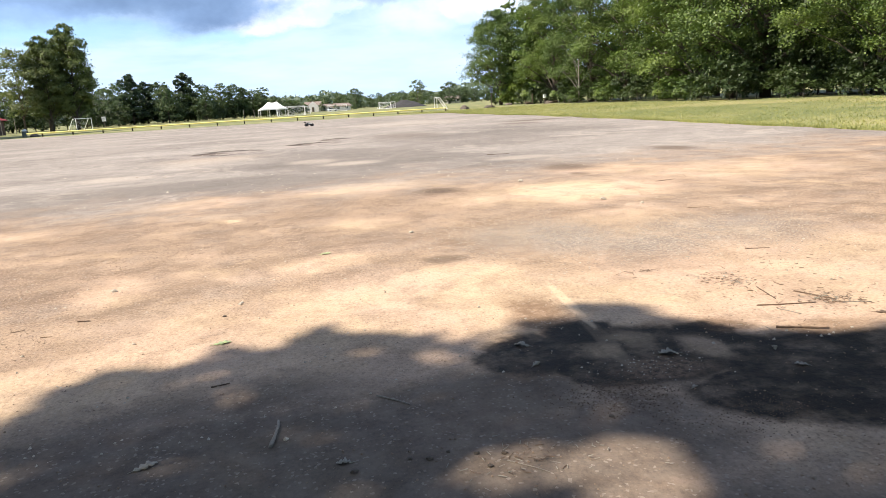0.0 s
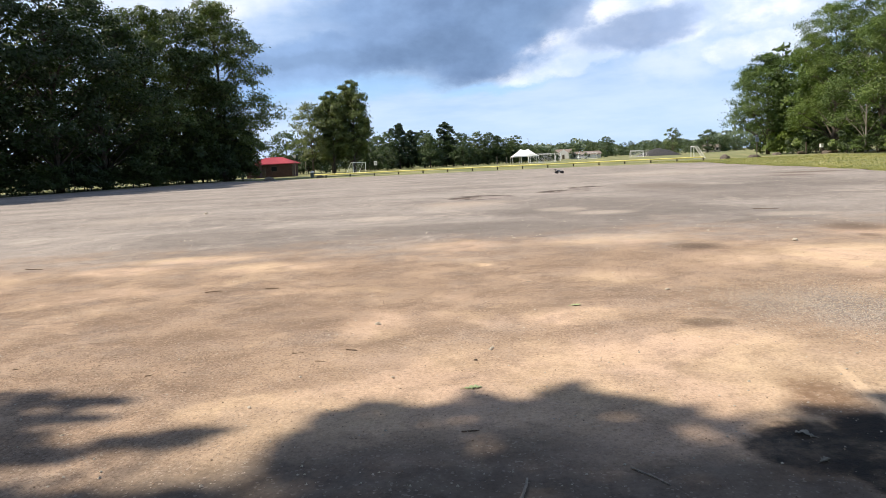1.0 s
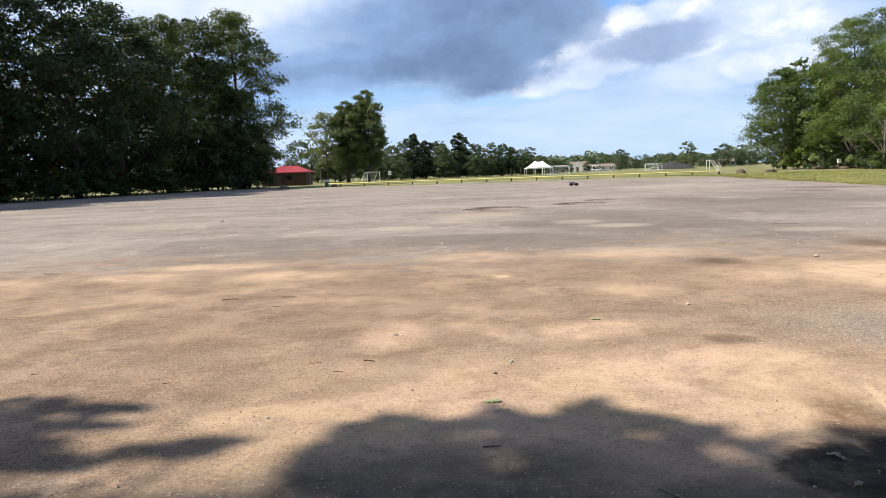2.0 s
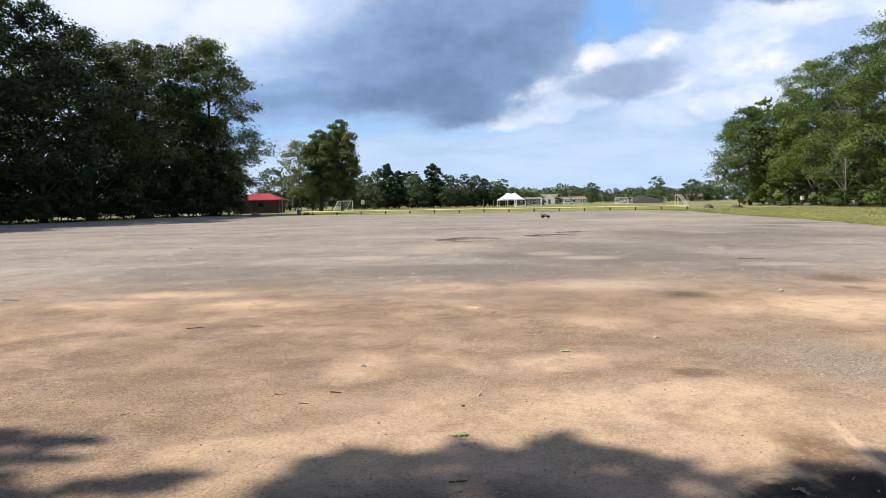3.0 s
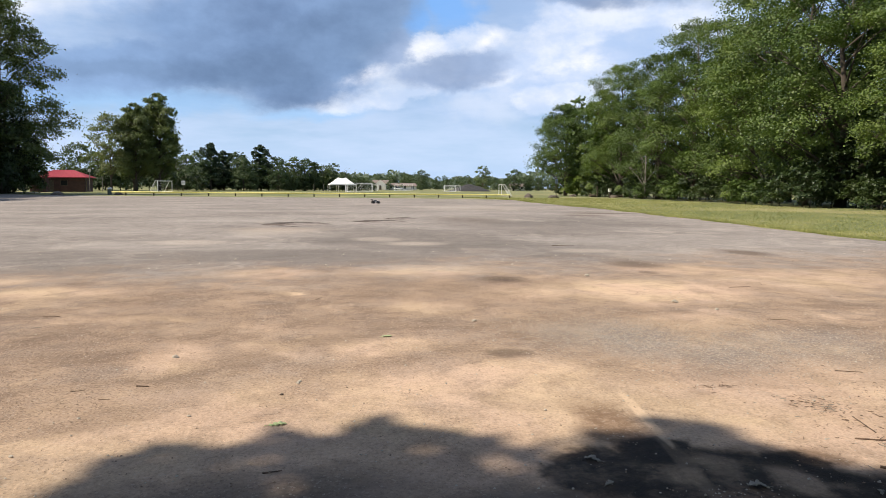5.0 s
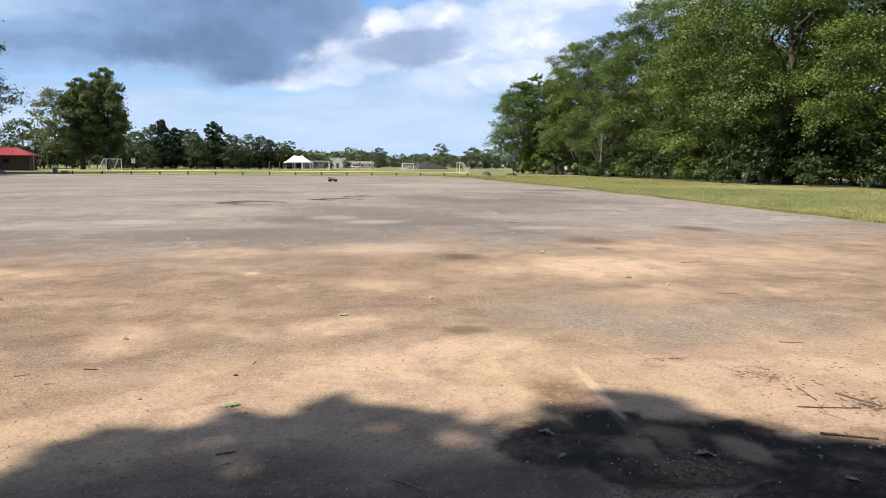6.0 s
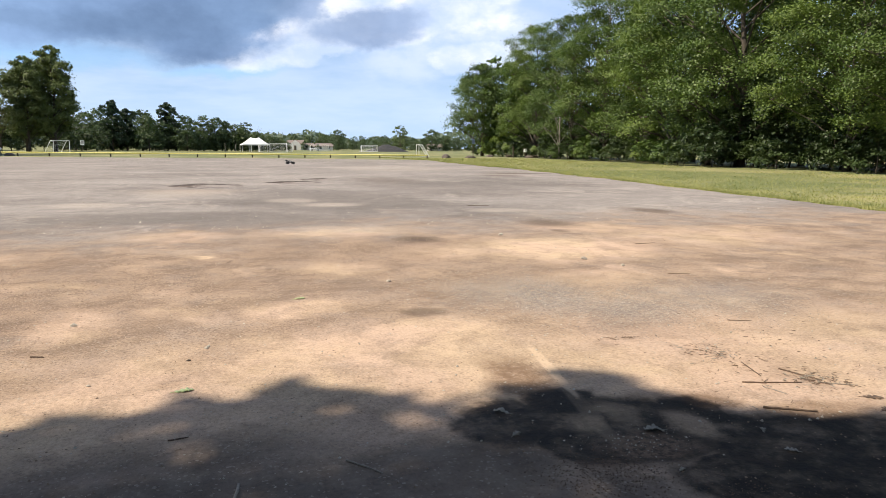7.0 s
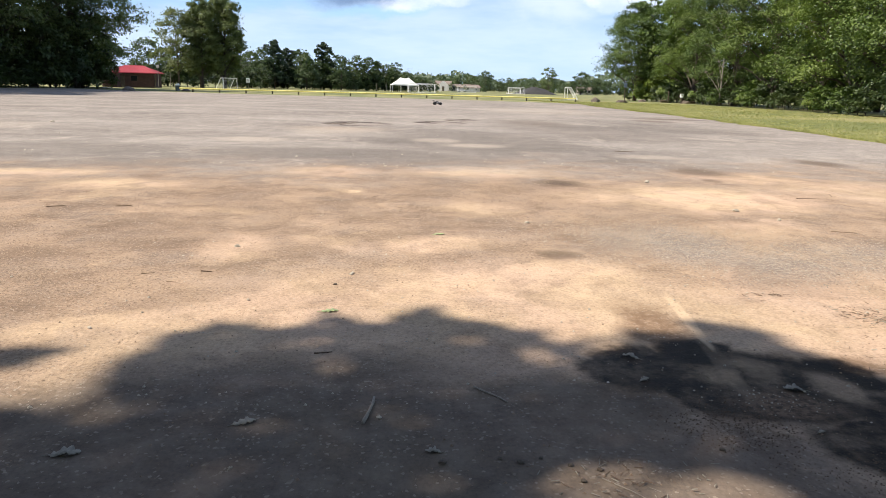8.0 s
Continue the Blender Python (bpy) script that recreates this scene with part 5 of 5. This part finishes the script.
bin_ = thing("trash_barrel", "green-grey trash barrel with a pale bag liner", "trash barrel", pose(-29.45, 104.5, -0.02))
part("drum", tube([(0, 0, 0), (0, 0, 0.02), (0, 0, 0.3), (0, 0, 0.32), (0, 0, 0.6), (0, 0, 0.62), (0, 0, 0.88)], [0.28, 0.29, 0.29, 0.305, 0.305, 0.29, 0.29], 20), BARREL, bin_)
part("liner", tube([(0, 0, 0.78), (0, 0, 0.86), (0.02, 0, 0.95), (0, 0.01, 1.0)], [0.305, 0.33, 0.30, 0.20], 16), CANVAS, bin_, "pale plastic liner", True)
boulder(-28.2, 104.2, 0.6, 0.5, 0.35, 8, "small dark boulder beside the barrel")


# ---------------------------------------------------------------- gravel heap, houses and a car far off
def heap(m):
    bm = bmesh.new()
    n, rings = 48, 14
    top = bm.verts.new((0.2, 0, 3.3))
    prev = None
    for j in range(1, rings + 1):
        u = j / rings
        row = []
        for k in range(n):
            a = 2 * math.pi * k / n
            r = u * (1 + 0.10 * noise.noise((math.cos(a) * 2, math.sin(a) * 2, 4)))
            z = 3.3 * (1 - u) ** 0.9 * (1 + 0.12 * noise.noise((math.cos(a) * 3 * u, math.sin(a) * 3 * u, 9)))
            row.append(bm.verts.new((math.cos(a) * r * 9.2, math.sin(a) * r * 6, min(2.9, z) - 0.05)))
        for k in range(n):
            if prev is None:
                bm.faces.new((top, row[k], row[(k + 1) % n]))
            else:
                bm.faces.new((prev[k], row[k], row[(k + 1) % n], prev[(k + 1) % n]))
        prev = row
    top.co.z = 2.95
    ob = part("gravel_heap", bm, GRAVEL_HEAP, smooth=True)
    ob.matrix_world = m
    return tagged(ob, "long dark heap of gravel on the field", "gravel heap")


heap(pose(61.5, 286, -0.02))


def house(m, L, W, H, rise_, label, garage=True):
    t = thing("house", label, "house", m, "houses across the field")
    part("wall", box(L, W, H, (0, 0, 0)), HOUSE_WALL, t)
    x, y = L / 2 + 0.5, W / 2 + 0.5
    part("roof", ([(-x, -y, H), (x, -y, H), (x, y, H), (-x, y, H), (-x * 0.86, 0, H + rise_), (x * 0.86, 0, H + rise_), (-x, -y, H - 0.2), (x, -y, H - 0.2), (x, y, H - 0.2), (-x, y, H - 0.2)],
                  [(0, 1, 5, 4), (1, 2, 5), (2, 3, 4, 5), (3, 0, 4), (0, 6, 7, 1), (1, 7, 8, 2), (2, 8, 9, 3), (3, 9, 6, 0), (9, 8, 7, 6)]), HOUSE_ROOF, t, "brown shingle roof")
    n = max(2, int(L / 3))
    for k in range(n):
        wx = -L / 2 + L * (k + 0.5) / n
        win = part("window", box(1.1, 0.06, 1.2, (wx, -W / 2 - 0.035, H * 0.5 - 0.3), 0.01), GLASS_DARK, t)
        part("window_frame", box(1.3, 0.03, 1.4, (wx, -W / 2 - 0.018, H * 0.5 - 0.4), 0.01), WHITE, win)
    if garage:
        part("gable", ([(-2.6, -W / 2 - 1.2, 0), (2.6, -W / 2 - 1.2, 0), (2.6, -W / 2 - 1.2, H), (0, -W / 2 - 1.2, H + rise_), (-2.6, -W / 2 - 1.2, H), (-2.6, -W / 2 + 2, 0), (2.6, -W / 2 + 2, 0), (2.6, -W / 2 + 2, H), (0, -W / 2 + 2, H + rise_), (-2.6, -W / 2 + 2, H)],
                       [(0, 1, 2, 3, 4), (1, 6, 7, 2), (5, 0, 4, 9), (2, 7, 8, 3), (4, 3, 8, 9)]), HOUSE_WALL, t)
        part("door", box(1.0, 0.06, 2.1, (0.0, -W / 2 - 1.235, 0.02), 0.01), POST, t)
    return t


house(pose(28.0, 335, 0, 0, 0, -6), 8, 7, 2.7, 2.0, "cream house with a gabled porch and brown roof")
house(pose(34.5, 338, 0, 0, 0, -4), 4.5, 5, 2.1, 1.2, "low cream house with a brown roof", False)
house(pose(40.5, 330, 0, 0, 0, 3), 7.6, 6, 2.0, 1.3, "low white house with a brown roof", False)
house(pose(103.0, 360, 0, 0, 0, 3), 8, 6, 2.4, 1.4, "white house half hidden by trees", False)


def parked_car(m):
    t = thing("car", "white hatchback parked on the far field", "car", m)
    part("body", profile_shell([(-2.1, 0.75, 0.45, 0.85, 0.4), (-1.9, 0.85, 0.3, 0.98, 0.35), (0.9, 0.86, 0.28, 0.95, 0.35), (1.9, 0.82, 0.3, 0.8, 0.4), (2.1, 0.7, 0.38, 0.68, 0.5)], 14), SHELL, t, "white paint", True)
    part("cabin", profile_shell([(-1.95, 0.62, 0.85, 1.0, 0.5), (-1.5, 0.70, 0.85, 1.42, 0.5), (0.1, 0.70, 0.85, 1.46, 0.5), (0.95, 0.65, 0.85, 0.98, 0.5)], 14), GLASS_DARK, t, "dark glass cabin", True)
    part("roof_panel", box(1.7, 1.2, 0.04, (-0.7, 0, 1.44), 0.015), SHELL, t)
    for x in (-1.3, 1.3):
        for s in (-1, 1):
            wheel = part("wheel", bar((x, s * 0.70, 0.32), (x, s * 0.86, 0.32), 0.2, 14), STEEL, t)
            tyre = part("tyre", ring_wheel(0.32, 0.2, 0.2), RUBBER, wheel)
            tyre.location = (x, s * 0.78, 0.32)
    return t


parked_car(pose(32.8, 298, -0.02, 0, 0, 10))


# ---------------------------------------------------------------- litter on the asphalt
def stick(name, a, b, r, mat, label, seed, side=0, group="sticks and twigs on the lot"):
    """A knobbly bent stick lying on the asphalt from a to b."""
    g = random.Random(seed)
    r *= 0.58
    a, b = Vector((*a, 0)), Vector((*b, 0))
    d = b - a
    n = Vector((-d.y, d.x, 0)).normalized()
    pts, rad = [], []
    k = 9
    bow, kink = g.uniform(-1, 1) * 0.035 * d.length, g.uniform(0.6, 1.8)
    for i in range(k):
        u = i / (k - 1)
        pts.append(a + d * u + n * (bow * math.sin(3.14 * u ** kink) + 0.12 * r * g.uniform(-1, 1)) + Vector((0, 0, r * g.uniform(0.9, 1.25))))
        rad.append(r * (1.05 - 0.35 * u) * g.uniform(0.86, 1.14))
    pieces = [tube(pts, rad, 8)]
    for _ in range(side):
        u = g.uniform(0.25, 0.9)
        p = a + d * u + Vector((0, 0, r))
        q = p + (d * 0.6 + n * d.length * g.choice((-1, 1)) * g.uniform(0.5, 1.0)) * g.uniform(0.12, 0.25) + Vector((0, 0, g.uniform(-0.2, 0.6) * r))
        pieces.append(tube([p, (p + q) / 2 + Vector((0, 0, r * 0.3)), q], [r * 0.6, r * 0.45, r * 0.2], 6))
    return tagged(part(name, joined(pieces), mat, smooth=True), label, name, group)


stick("stick", (0.01, 2.71), (0.055, 2.97), 0.0155, PALE_TWIG, "thick straight broken stick on shaded asphalt", 1)
stick("stick", (0.56, 3.09), (0.70, 2.91), 0.008, PALE_TWIG, "slim crooked stick on shaded asphalt", 2)
stick("twig", (-0.29, 3.56), (-0.19, 3.58), 0.007, TWIG, "short dark twig in a fleck of light", 3)
stick("stick", (3.25, 3.55), (3.63, 3.44), 0.008, TWIG, "thin brown stick on sunlit sand", 4, 2)
stick("stick", (3.05, 3.13), (3.31, 2.99), 0.0125, TWIG, "thick dark stick at the shadow's edge", 5)
stick("twig", (3.32, 3.44), (3.37, 3.28), 0.006, PALE_TWIG, "short pale twig on sand", 6, 1)
stick("twig", (3.70, 3.72), (3.80, 3.44), 0.009, TWIG, "brown bark strip in a heap of litter", 7, 2)
stick("twig", (3.74, 3.42), (3.95, 3.30), 0.006, PALE_TWIG, "pale twig in a heap of litter", 8, 1)
stick("twig", (3.46, 3.62), (3.55, 3.92), 0.007, TWIG, "brown twig on sunlit sand", 9, 1)
stick("twig", (-1.355, 5.33), (-1.26, 5.30), 0.009, TWIG, "short dark twig on sand", 10)
stick("twig", (-1.53, 5.02), (-1.45, 5.01), 0.005, TWIG, "short dark twig on sand", 11)
stick("twig", (-3.84, 8.19), (-3.66, 8.27), 0.008, TWIG, "dark twig on brown dirt", 12)
stick("twig", (-3.10, 8.35), (-2.92, 8.33), 0.008, TWIG, "dark twig on brown dirt", 13, 1)
stick("stick", (6.04, 17.45), (6.60, 17.3), 0.011, TWIG, "long thin stick far out on the asphalt", 14)
stick("twig", (-8.24, 10.9), (-7.92, 10.88), 0.012, TWIG, "dark twig on grey asphalt", 15)
stick("twig", (-4.01, 4.94), (-3.96, 4.97), 0.005, TWIG, "short dark twig on sand", 16)
stick("twig", (-2.76, 4.70), (-2.72, 4.74), 0.005, TWIG, "short dark twig on sand", 17)
stick("twig", (0.21, 8.3), (0.31, 8.22), 0.005, PALE_TWIG, "pale twig on dirt", 18)
stick("twig", (-0.06, 9.2), (0.02, 9.4), 0.007, TWIG, "dark twig on dirt", 19)
stick("twig", (0.96, 2.23), (1.09, 2.08), 0.004, PALE_TWIG, "pale splinter in a patch of light", 20)
stick("twig", (-1.79, 5.25), (-1.70, 5.28), 0.004, TWIG, "short dark twig on sand", 21)
stick("twig", (-2.98, 7.69), (-2.90, 7.72), 0.006, PALE_TWIG, "pale twig on dirt", 22)
stick("twig", (5.2, 7.2), (5.45, 7.1), 0.007, TWIG, "dark twig on grey asphalt", 23)
stick("twig", (4.3, 5.0), (4.5, 4.92), 0.006, TWIG, "dark twig on grey asphalt", 24)
stick("twig", (6.3, 9.7), (6.7, 9.75), 0.008, TWIG, "dark twig on sand", 25)
stick("twig", (7.0, 9.9), (7.15, 10.2), 0.007, TWIG, "dark twig on sand", 26)


def oak_leaf(x, y, size, turn_, mat, label, curl, seed):
    """A lobed oak leaf with a stalk and a raised midrib."""
    g = random.Random(seed)
    n = 26
    edge = []
    for side in (1, -1):
        pts = []
        for i in range(n):
            u = i / (n - 1)
            wdt = 0.34 * math.sin(math.pi * min(1, u * 0.92 + 0.04)) ** 0.7 * (0.28 + 0.72 * abs(math.sin(u * 3.5 * math.pi + 0.3 * side)) ** 0.8) * (0.8 + 0.3 * u)
            pts.append((u - 0.5, side * wdt))
        edge.append(pts)
    v, f = [], []
    for i in range(n):
        u = i / (n - 1)
        z = curl * (math.sin(u * 2.6) * 0.16 + 0.05 * math.sin(u * 9 + seed))
        v.append(((u - 0.5) * size, 0, (0.035 + z) * size))
        for s in (0, 1):
            px, py = edge[s][i]
            v.append((px * size, py * size, (0.03 + z + curl * (0.55 * py * py * 4 * 0.3 + 0.06 * g.uniform(-1, 1))) * size))
    for i in range(n - 1):
        a, b = i * 3, i * 3 + 3
        f += [(a, b, b + 1, a + 1), (a, a + 2, b + 2, b)]
    t = thing("oak_leaf", label, "leaf", pose(x, y, 0.0, 0, 0, turn_), "fallen leaves on the lot")
    blade = part("blade", (v, f), mat, t, smooth=True)
    sol = blade.modifiers.new("thickness", "SOLIDIFY")
    sol.thickness = 0.0012
    part("stalk", tube([(-0.72 * size, 0.02 * size, 0.012 * size), (-0.6 * size, 0, 0.03 * size), (-0.4 * size, 0, 0.05 * size)], [0.0016, 0.0016, 0.001], 5), mat, t)
    return t


for k, (x, y, s, a, mat, label, curl) in enumerate((
        (-0.26, 4.32, 0.115, 10, GREEN_LEAF, "fresh green oak leaf on sunlit sand", 0.25), (1.52, 3.48, 0.095, 140, DRY_LEAF, "curled pale oak leaf on damp asphalt", 0.7), (2.23, 3.02, 0.11, 165, DRY_LEAF, "dry grey oak leaf on damp asphalt", 0.7),
        (2.81, 2.86, 0.05, 60, DRY_LEAF, "small pale leaf scrap on damp asphalt", 1.0), (2.76, 2.60, 0.07, 150, DRY_LEAF, "small dry leaf on damp asphalt", 0.8), (1.48, 3.16, 0.06, 30, DRY_LEAF, "small dry leaf on damp asphalt", 1.0),
        (-0.52, 2.74, 0.105, 25, DRY_LEAF, "dry grey oak leaf in the shade", 0.35), (-1.18, 2.49, 0.12, 8, DRY_LEAF, "dry curled oak leaf in the shade", 0.6), (0.31, 2.46, 0.07, 170, DRY_LEAF, "small curled leaf in the shade", 0.7),
        (-0.50, 2.36, 0.03, 70, DRY_LEAF, "tiny leaf scrap in the shade", 0.6), (0.67, 6.83, 0.11, 12, GREEN_LEAF, "green leaf lying on sand", 0.4), (3.85, 3.10, 0.12, -25, TWIG, "flat dark rotted leaf on sand", 0.1), (3.76, 2.92, 0.10, 15, TWIG, "flat dark rotted leaf on sand", 0.1), (2.09, 2.57, 0.04, 20, DRY_LEAF, "tiny pale leaf scrap on damp asphalt", 1.0))):
    oak_leaf(x, y, s, a, mat, label, curl, k + 2)


def pebble(x, y, r, mat, label, seed):
    bm = bmesh.new()
    bmesh.ops.create_icosphere(bm, subdivisions=2, radius=r)
    for v in bm.verts:
        k = 1 + 0.5 * noise.noise(v.co / r * 1.1 + Vector((seed * 3.7, 0, 0)))
        v.co = Vector((v.co.x * k * 1.25, v.co.y * k, v.co.z * k * 0.75))
    ob = part("pebble", bm, mat)
    ob.location = (x, y, r * 0.45)
    return tagged(ob, label, "pebble", "pebbles on the lot")


for k, (x, y, r) in enumerate(((4.71, 8.46, 0.035), (4.57, 11.26, 0.035), (-1.25, 6.21, 0.022), (-0.15, 5.29, 0.012), (1.73, 7.51, 0.02), (4.96, 7.86, 0.022), (-0.16, 5.25, 0.014), (-1.68, 3.99, 0.010), (-0.84, 4.56, 0.011), (0.08, 2.77, 0.010), (-10.99, 24.4, 0.06))):
    pebble(x, y, r, STONE_PALE, "pale stone lying on the lot", k)
for k, (x, y, r) in enumerate(((0.34, 2.37, 0.014), (0.66, 2.36, 0.013), (0.58, 2.39, 0.010), (0.86, 2.33, 0.010), (0.75, 2.39, 0.008), (0.88, 2.21, 0.010), (0.97, 2.29, 0.011), (1.55, 2.43, 0.011), (-0.27, 4.96, 0.011))):
    pebble(x, y, r, STONE_DARK, "dark stone chip lying on the lot", k + 20)


def scatter_stones(seed, n, area, small, large, power=2.0):
    """Many tiny faceted stones lying on the asphalt."""
    rng = np.random.default_rng(seed)
    x0, x1, y0, y1 = area
    x, y = rng.uniform(x0, x1, n), y0 + (y1 - y0) * rng.uniform(0, 1, n) ** 1.6
    x = x * (0.35 + 0.65 * (y - y0) / (y1 - y0))
    r = small + (large - small) * rng.uniform(0, 1, n) ** (power * 2)
    shape = np.array([(1, 0, 0), (0, 1, 0), (-1, 0, 0), (0, -1, 0), (0, 0, 0.75), (0, 0, -0.3)])
    v = shape[None] * r[:, None, None] * rng.uniform(0.6, 1.35, (n, 6, 3))
    a = rng.uniform(0, 6.28, n)
    ca, sa = np.cos(a)[:, None], np.sin(a)[:, None]
    v = np.stack([v[..., 0] * ca - v[..., 1] * sa + x[:, None], v[..., 0] * sa + v[..., 1] * ca + y[:, None], v[..., 2] + 0.25 * r[:, None]], axis=-1).reshape(-1, 3)
    i = np.arange(n)[:, None] * 6
    f = np.concatenate([i + np.array([q]) for q in ((0, 1, 4), (1, 2, 4), (2, 3, 4), (3, 0, 4), (1, 0, 5), (2, 1, 5), (3, 2, 5), (0, 3, 5))])
    return v, f


DIRT = [(-3.0, 6.4, 1.5, 1.2), (-3.4, 5.0, 1.2, 0.6), (-5.8, 7.6, 1.8, 1.3), (2.7, 7.5, 0.9, 1.0), (3.9, 6.6, 1.0, 0.7), (-0.6, 7.9, 1.2, 0.6), (1.9, 9.8, 1.0, 0.9), (-2.2, 9.2, 2.2, 0.9)]


def grit(seed, n, size, where, least=4.2):
    """Sharp little stones on patches of the plan."""
    rng = np.random.default_rng(seed)
    pick = rng.integers(0, len(where), n)
    spots_ = np.array(where)[pick]
    x = spots_[:, 0] + rng.normal(size=n) * spots_[:, 2] * 0.75
    y = spots_[:, 1] + rng.normal(size=n) * spots_[:, 3] * 0.75
    x, y = x[y > least], y[y > least]
    n = len(x)
    r = size * rng.uniform(0.5, 1.0, n) ** 2 * (0.5 + 0.09 * y)
    shape = np.array([(1, 0, -0.1), (0, 1, -0.1), (-1, 0, -0.1), (0, -1, -0.1), (0, 0, 0.9)])
    v = shape[None] * r[:, None, None] * rng.uniform(0.6, 1.4, (n, 5, 3))
    a = rng.uniform(0, 6.28, n)
    ca, sa = np.cos(a)[:, None], np.sin(a)[:, None]
    v = np.stack([v[..., 0] * ca - v[..., 1] * sa + x[:, None], v[..., 0] * sa + v[..., 1] * ca + y[:, None], v[..., 2]], axis=-1).reshape(-1, 3)
    i = np.arange(n)[:, None] * 5
    return v, np.concatenate([i + np.array([q]) for q in ((0, 1, 4), (1, 2, 4), (2, 3, 4), (3, 0, 4))])


STONY = [(3.2, 6.5, 0.8, 1.1), (3.7, 5.7, 0.7, 0.7), (2.6, 6.8, 0.6, 0.7), (4.8, 6.0, 1.2, 0.9)]
tagged(part("gravel", grit(21, 9000, 0.0066, STONY), STONE_GREY), "dark grey stone chips lying on bare asphalt", "gravel", kind="stuff")
tagged(part("gravel", grit(22, 9000, 0.0068, STONY), STONE_PALE), "pale grey stone chips lying on bare asphalt", "gravel", kind="stuff")
tagged(part("gravel", grit(23, 1700, 0.0085, [(1.8, 2.57, 0.2, 0.18), (1.62, 2.66, 0.2, 0.15), (2.2, 2.2, 0.3, 0.14)], 1.8), TWIG), "dark brown clods at the rim of the damp stain", "gravel", kind="stuff")
tagged(part("gravel", grit(24, 90, 0.009, [(2.1, 2.87, 0.2, 0.12)], 1.8), STONE_PALE), "pale chips on the damp stain", "gravel", kind="stuff")
tagged(part("gravel", grit(13, 38000, 0.0068, DIRT), STONE_TAN), "tan grit lying thick on bare dirt", "gravel", kind="stuff")
tagged(part("gravel", grit(14, 20000, 0.0068, DIRT), STONE_BROWN), "dark brown grit lying on bare dirt", "gravel", kind="stuff")
tagged(part("gravel", scatter_stones(3, 13000, (-14, 14, 1.6, 18), 0.0022, 0.009, 2.2), STONE_BROWN), "dark grit strewn over the asphalt", "gravel", kind="stuff")
tagged(part("gravel", scatter_stones(4, 3600, (-14, 14, 2.9, 24), 0.0024, 0.014, 2.4), STONE_PALE), "pale stone chips strewn over the asphalt", "gravel", kind="stuff")


tagged(part("gravel", scatter_stones(7, 2200, (-38, 38, 13, 85), 0.007, 0.026, 1.7), STONE_PALE), "pale stones strewn far out on the lot", "gravel", kind="stuff")
tagged(part("gravel", scatter_stones(8, 1300, (-38, 38, 13, 80), 0.006, 0.022, 1.8), STONE_BROWN), "dark clods strewn far out on the lot", "gravel", kind="stuff")


def chaff(seed, spots_):
    """Heaps of broken bark and straw."""
    rng = np.random.default_rng(seed)
    pieces = []
    for x, y, sx, sy, n in spots_:
        for _ in range(n):
            px, py = x + rng.normal() * sx, y + rng.normal() * sy
            a, l = rng.uniform(0, 3.14), rng.uniform(0.012, 0.045)
            d = Vector((math.cos(a), math.sin(a), rng.uniform(-0.1, 0.15))) * l
            p = Vector((px, py, rng.uniform(0.003, 0.012)))
            pieces.append(tube([p, p + d], [rng.uniform(0.0008, 0.0026)] * 2, 4))
    return joined(pieces)


tagged(part("bark_litter", chaff(5, [(3.46, 4.14, 0.10, 0.12, 90), (3.05, 4.69, 0.10, 0.03, 40), (3.76, 3.45, 0.10, 0.10, 110), (1.0, 2.2, 0.12, 0.08, 40), (4.2, 4.4, 0.5, 0.5, 60), (3.6, 3.6, 0.4, 0.4, 60)]), TWIG), "heaps of broken brown bark and straw", "litter", kind="stuff")
tagged(part("straw_litter", chaff(6, [(3.46, 4.14, 0.12, 0.1, 40), (3.76, 3.45, 0.12, 0.08, 60), (1.1, 2.2, 0.2, 0.1, 40), (4.6, 5.0, 1.2, 0.9, 60)]), DRY_LEAF), "pale straw strewn among bark", "litter", kind="stuff")


# ---------------------------------------------------------------- grass blades along the lot's edge
def blades():
    rng = np.random.default_rng(9)
    n = 70000
    y = 12 + 95 * rng.uniform(0, 1, n) ** 1.5
    e = np.interp(y, [12, 15, 24, 38, 52, 70, 84, 107], [16.3, 16.5, 17.9, 19.7, 21.0, 21.9, 23.6, 22.0])
    x = e + 0.1 + 24 * rng.uniform(0, 1, n) ** 2.6
    h = rng.uniform(0.015, 0.05, n) * (1 + 1.0 * (x - e < 0.7)) * (0.7 + 0.6 * np.abs(np.sin(x * 1.7 + y * 0.9)))
    a = rng.uniform(0, 6.28, n)
    wv = 0.012 + 0.0006 * y
    base = np.stack([x, y, np.full(n, -0.04)], axis=1)
    s = np.stack([np.cos(a) * wv, np.sin(a) * wv, np.zeros(n)], axis=1)
    tip = base + np.stack([rng.normal(size=n) * 0.035, rng.normal(size=n) * 0.035, h + 0.02], axis=1)
    v = np.stack([base - s, base + s, tip], axis=1).reshape(-1, 3)
    return v, np.arange(n * 3).reshape(-1, 3)


BLADE = leaf_material("grass blades", (0.20, 0.225, 0.075), (0.46, 0.425, 0.18), 0.25)
tagged(part("grass", blades(), BLADE), "short green and straw-coloured grass along the lot", "grass", kind="stuff")
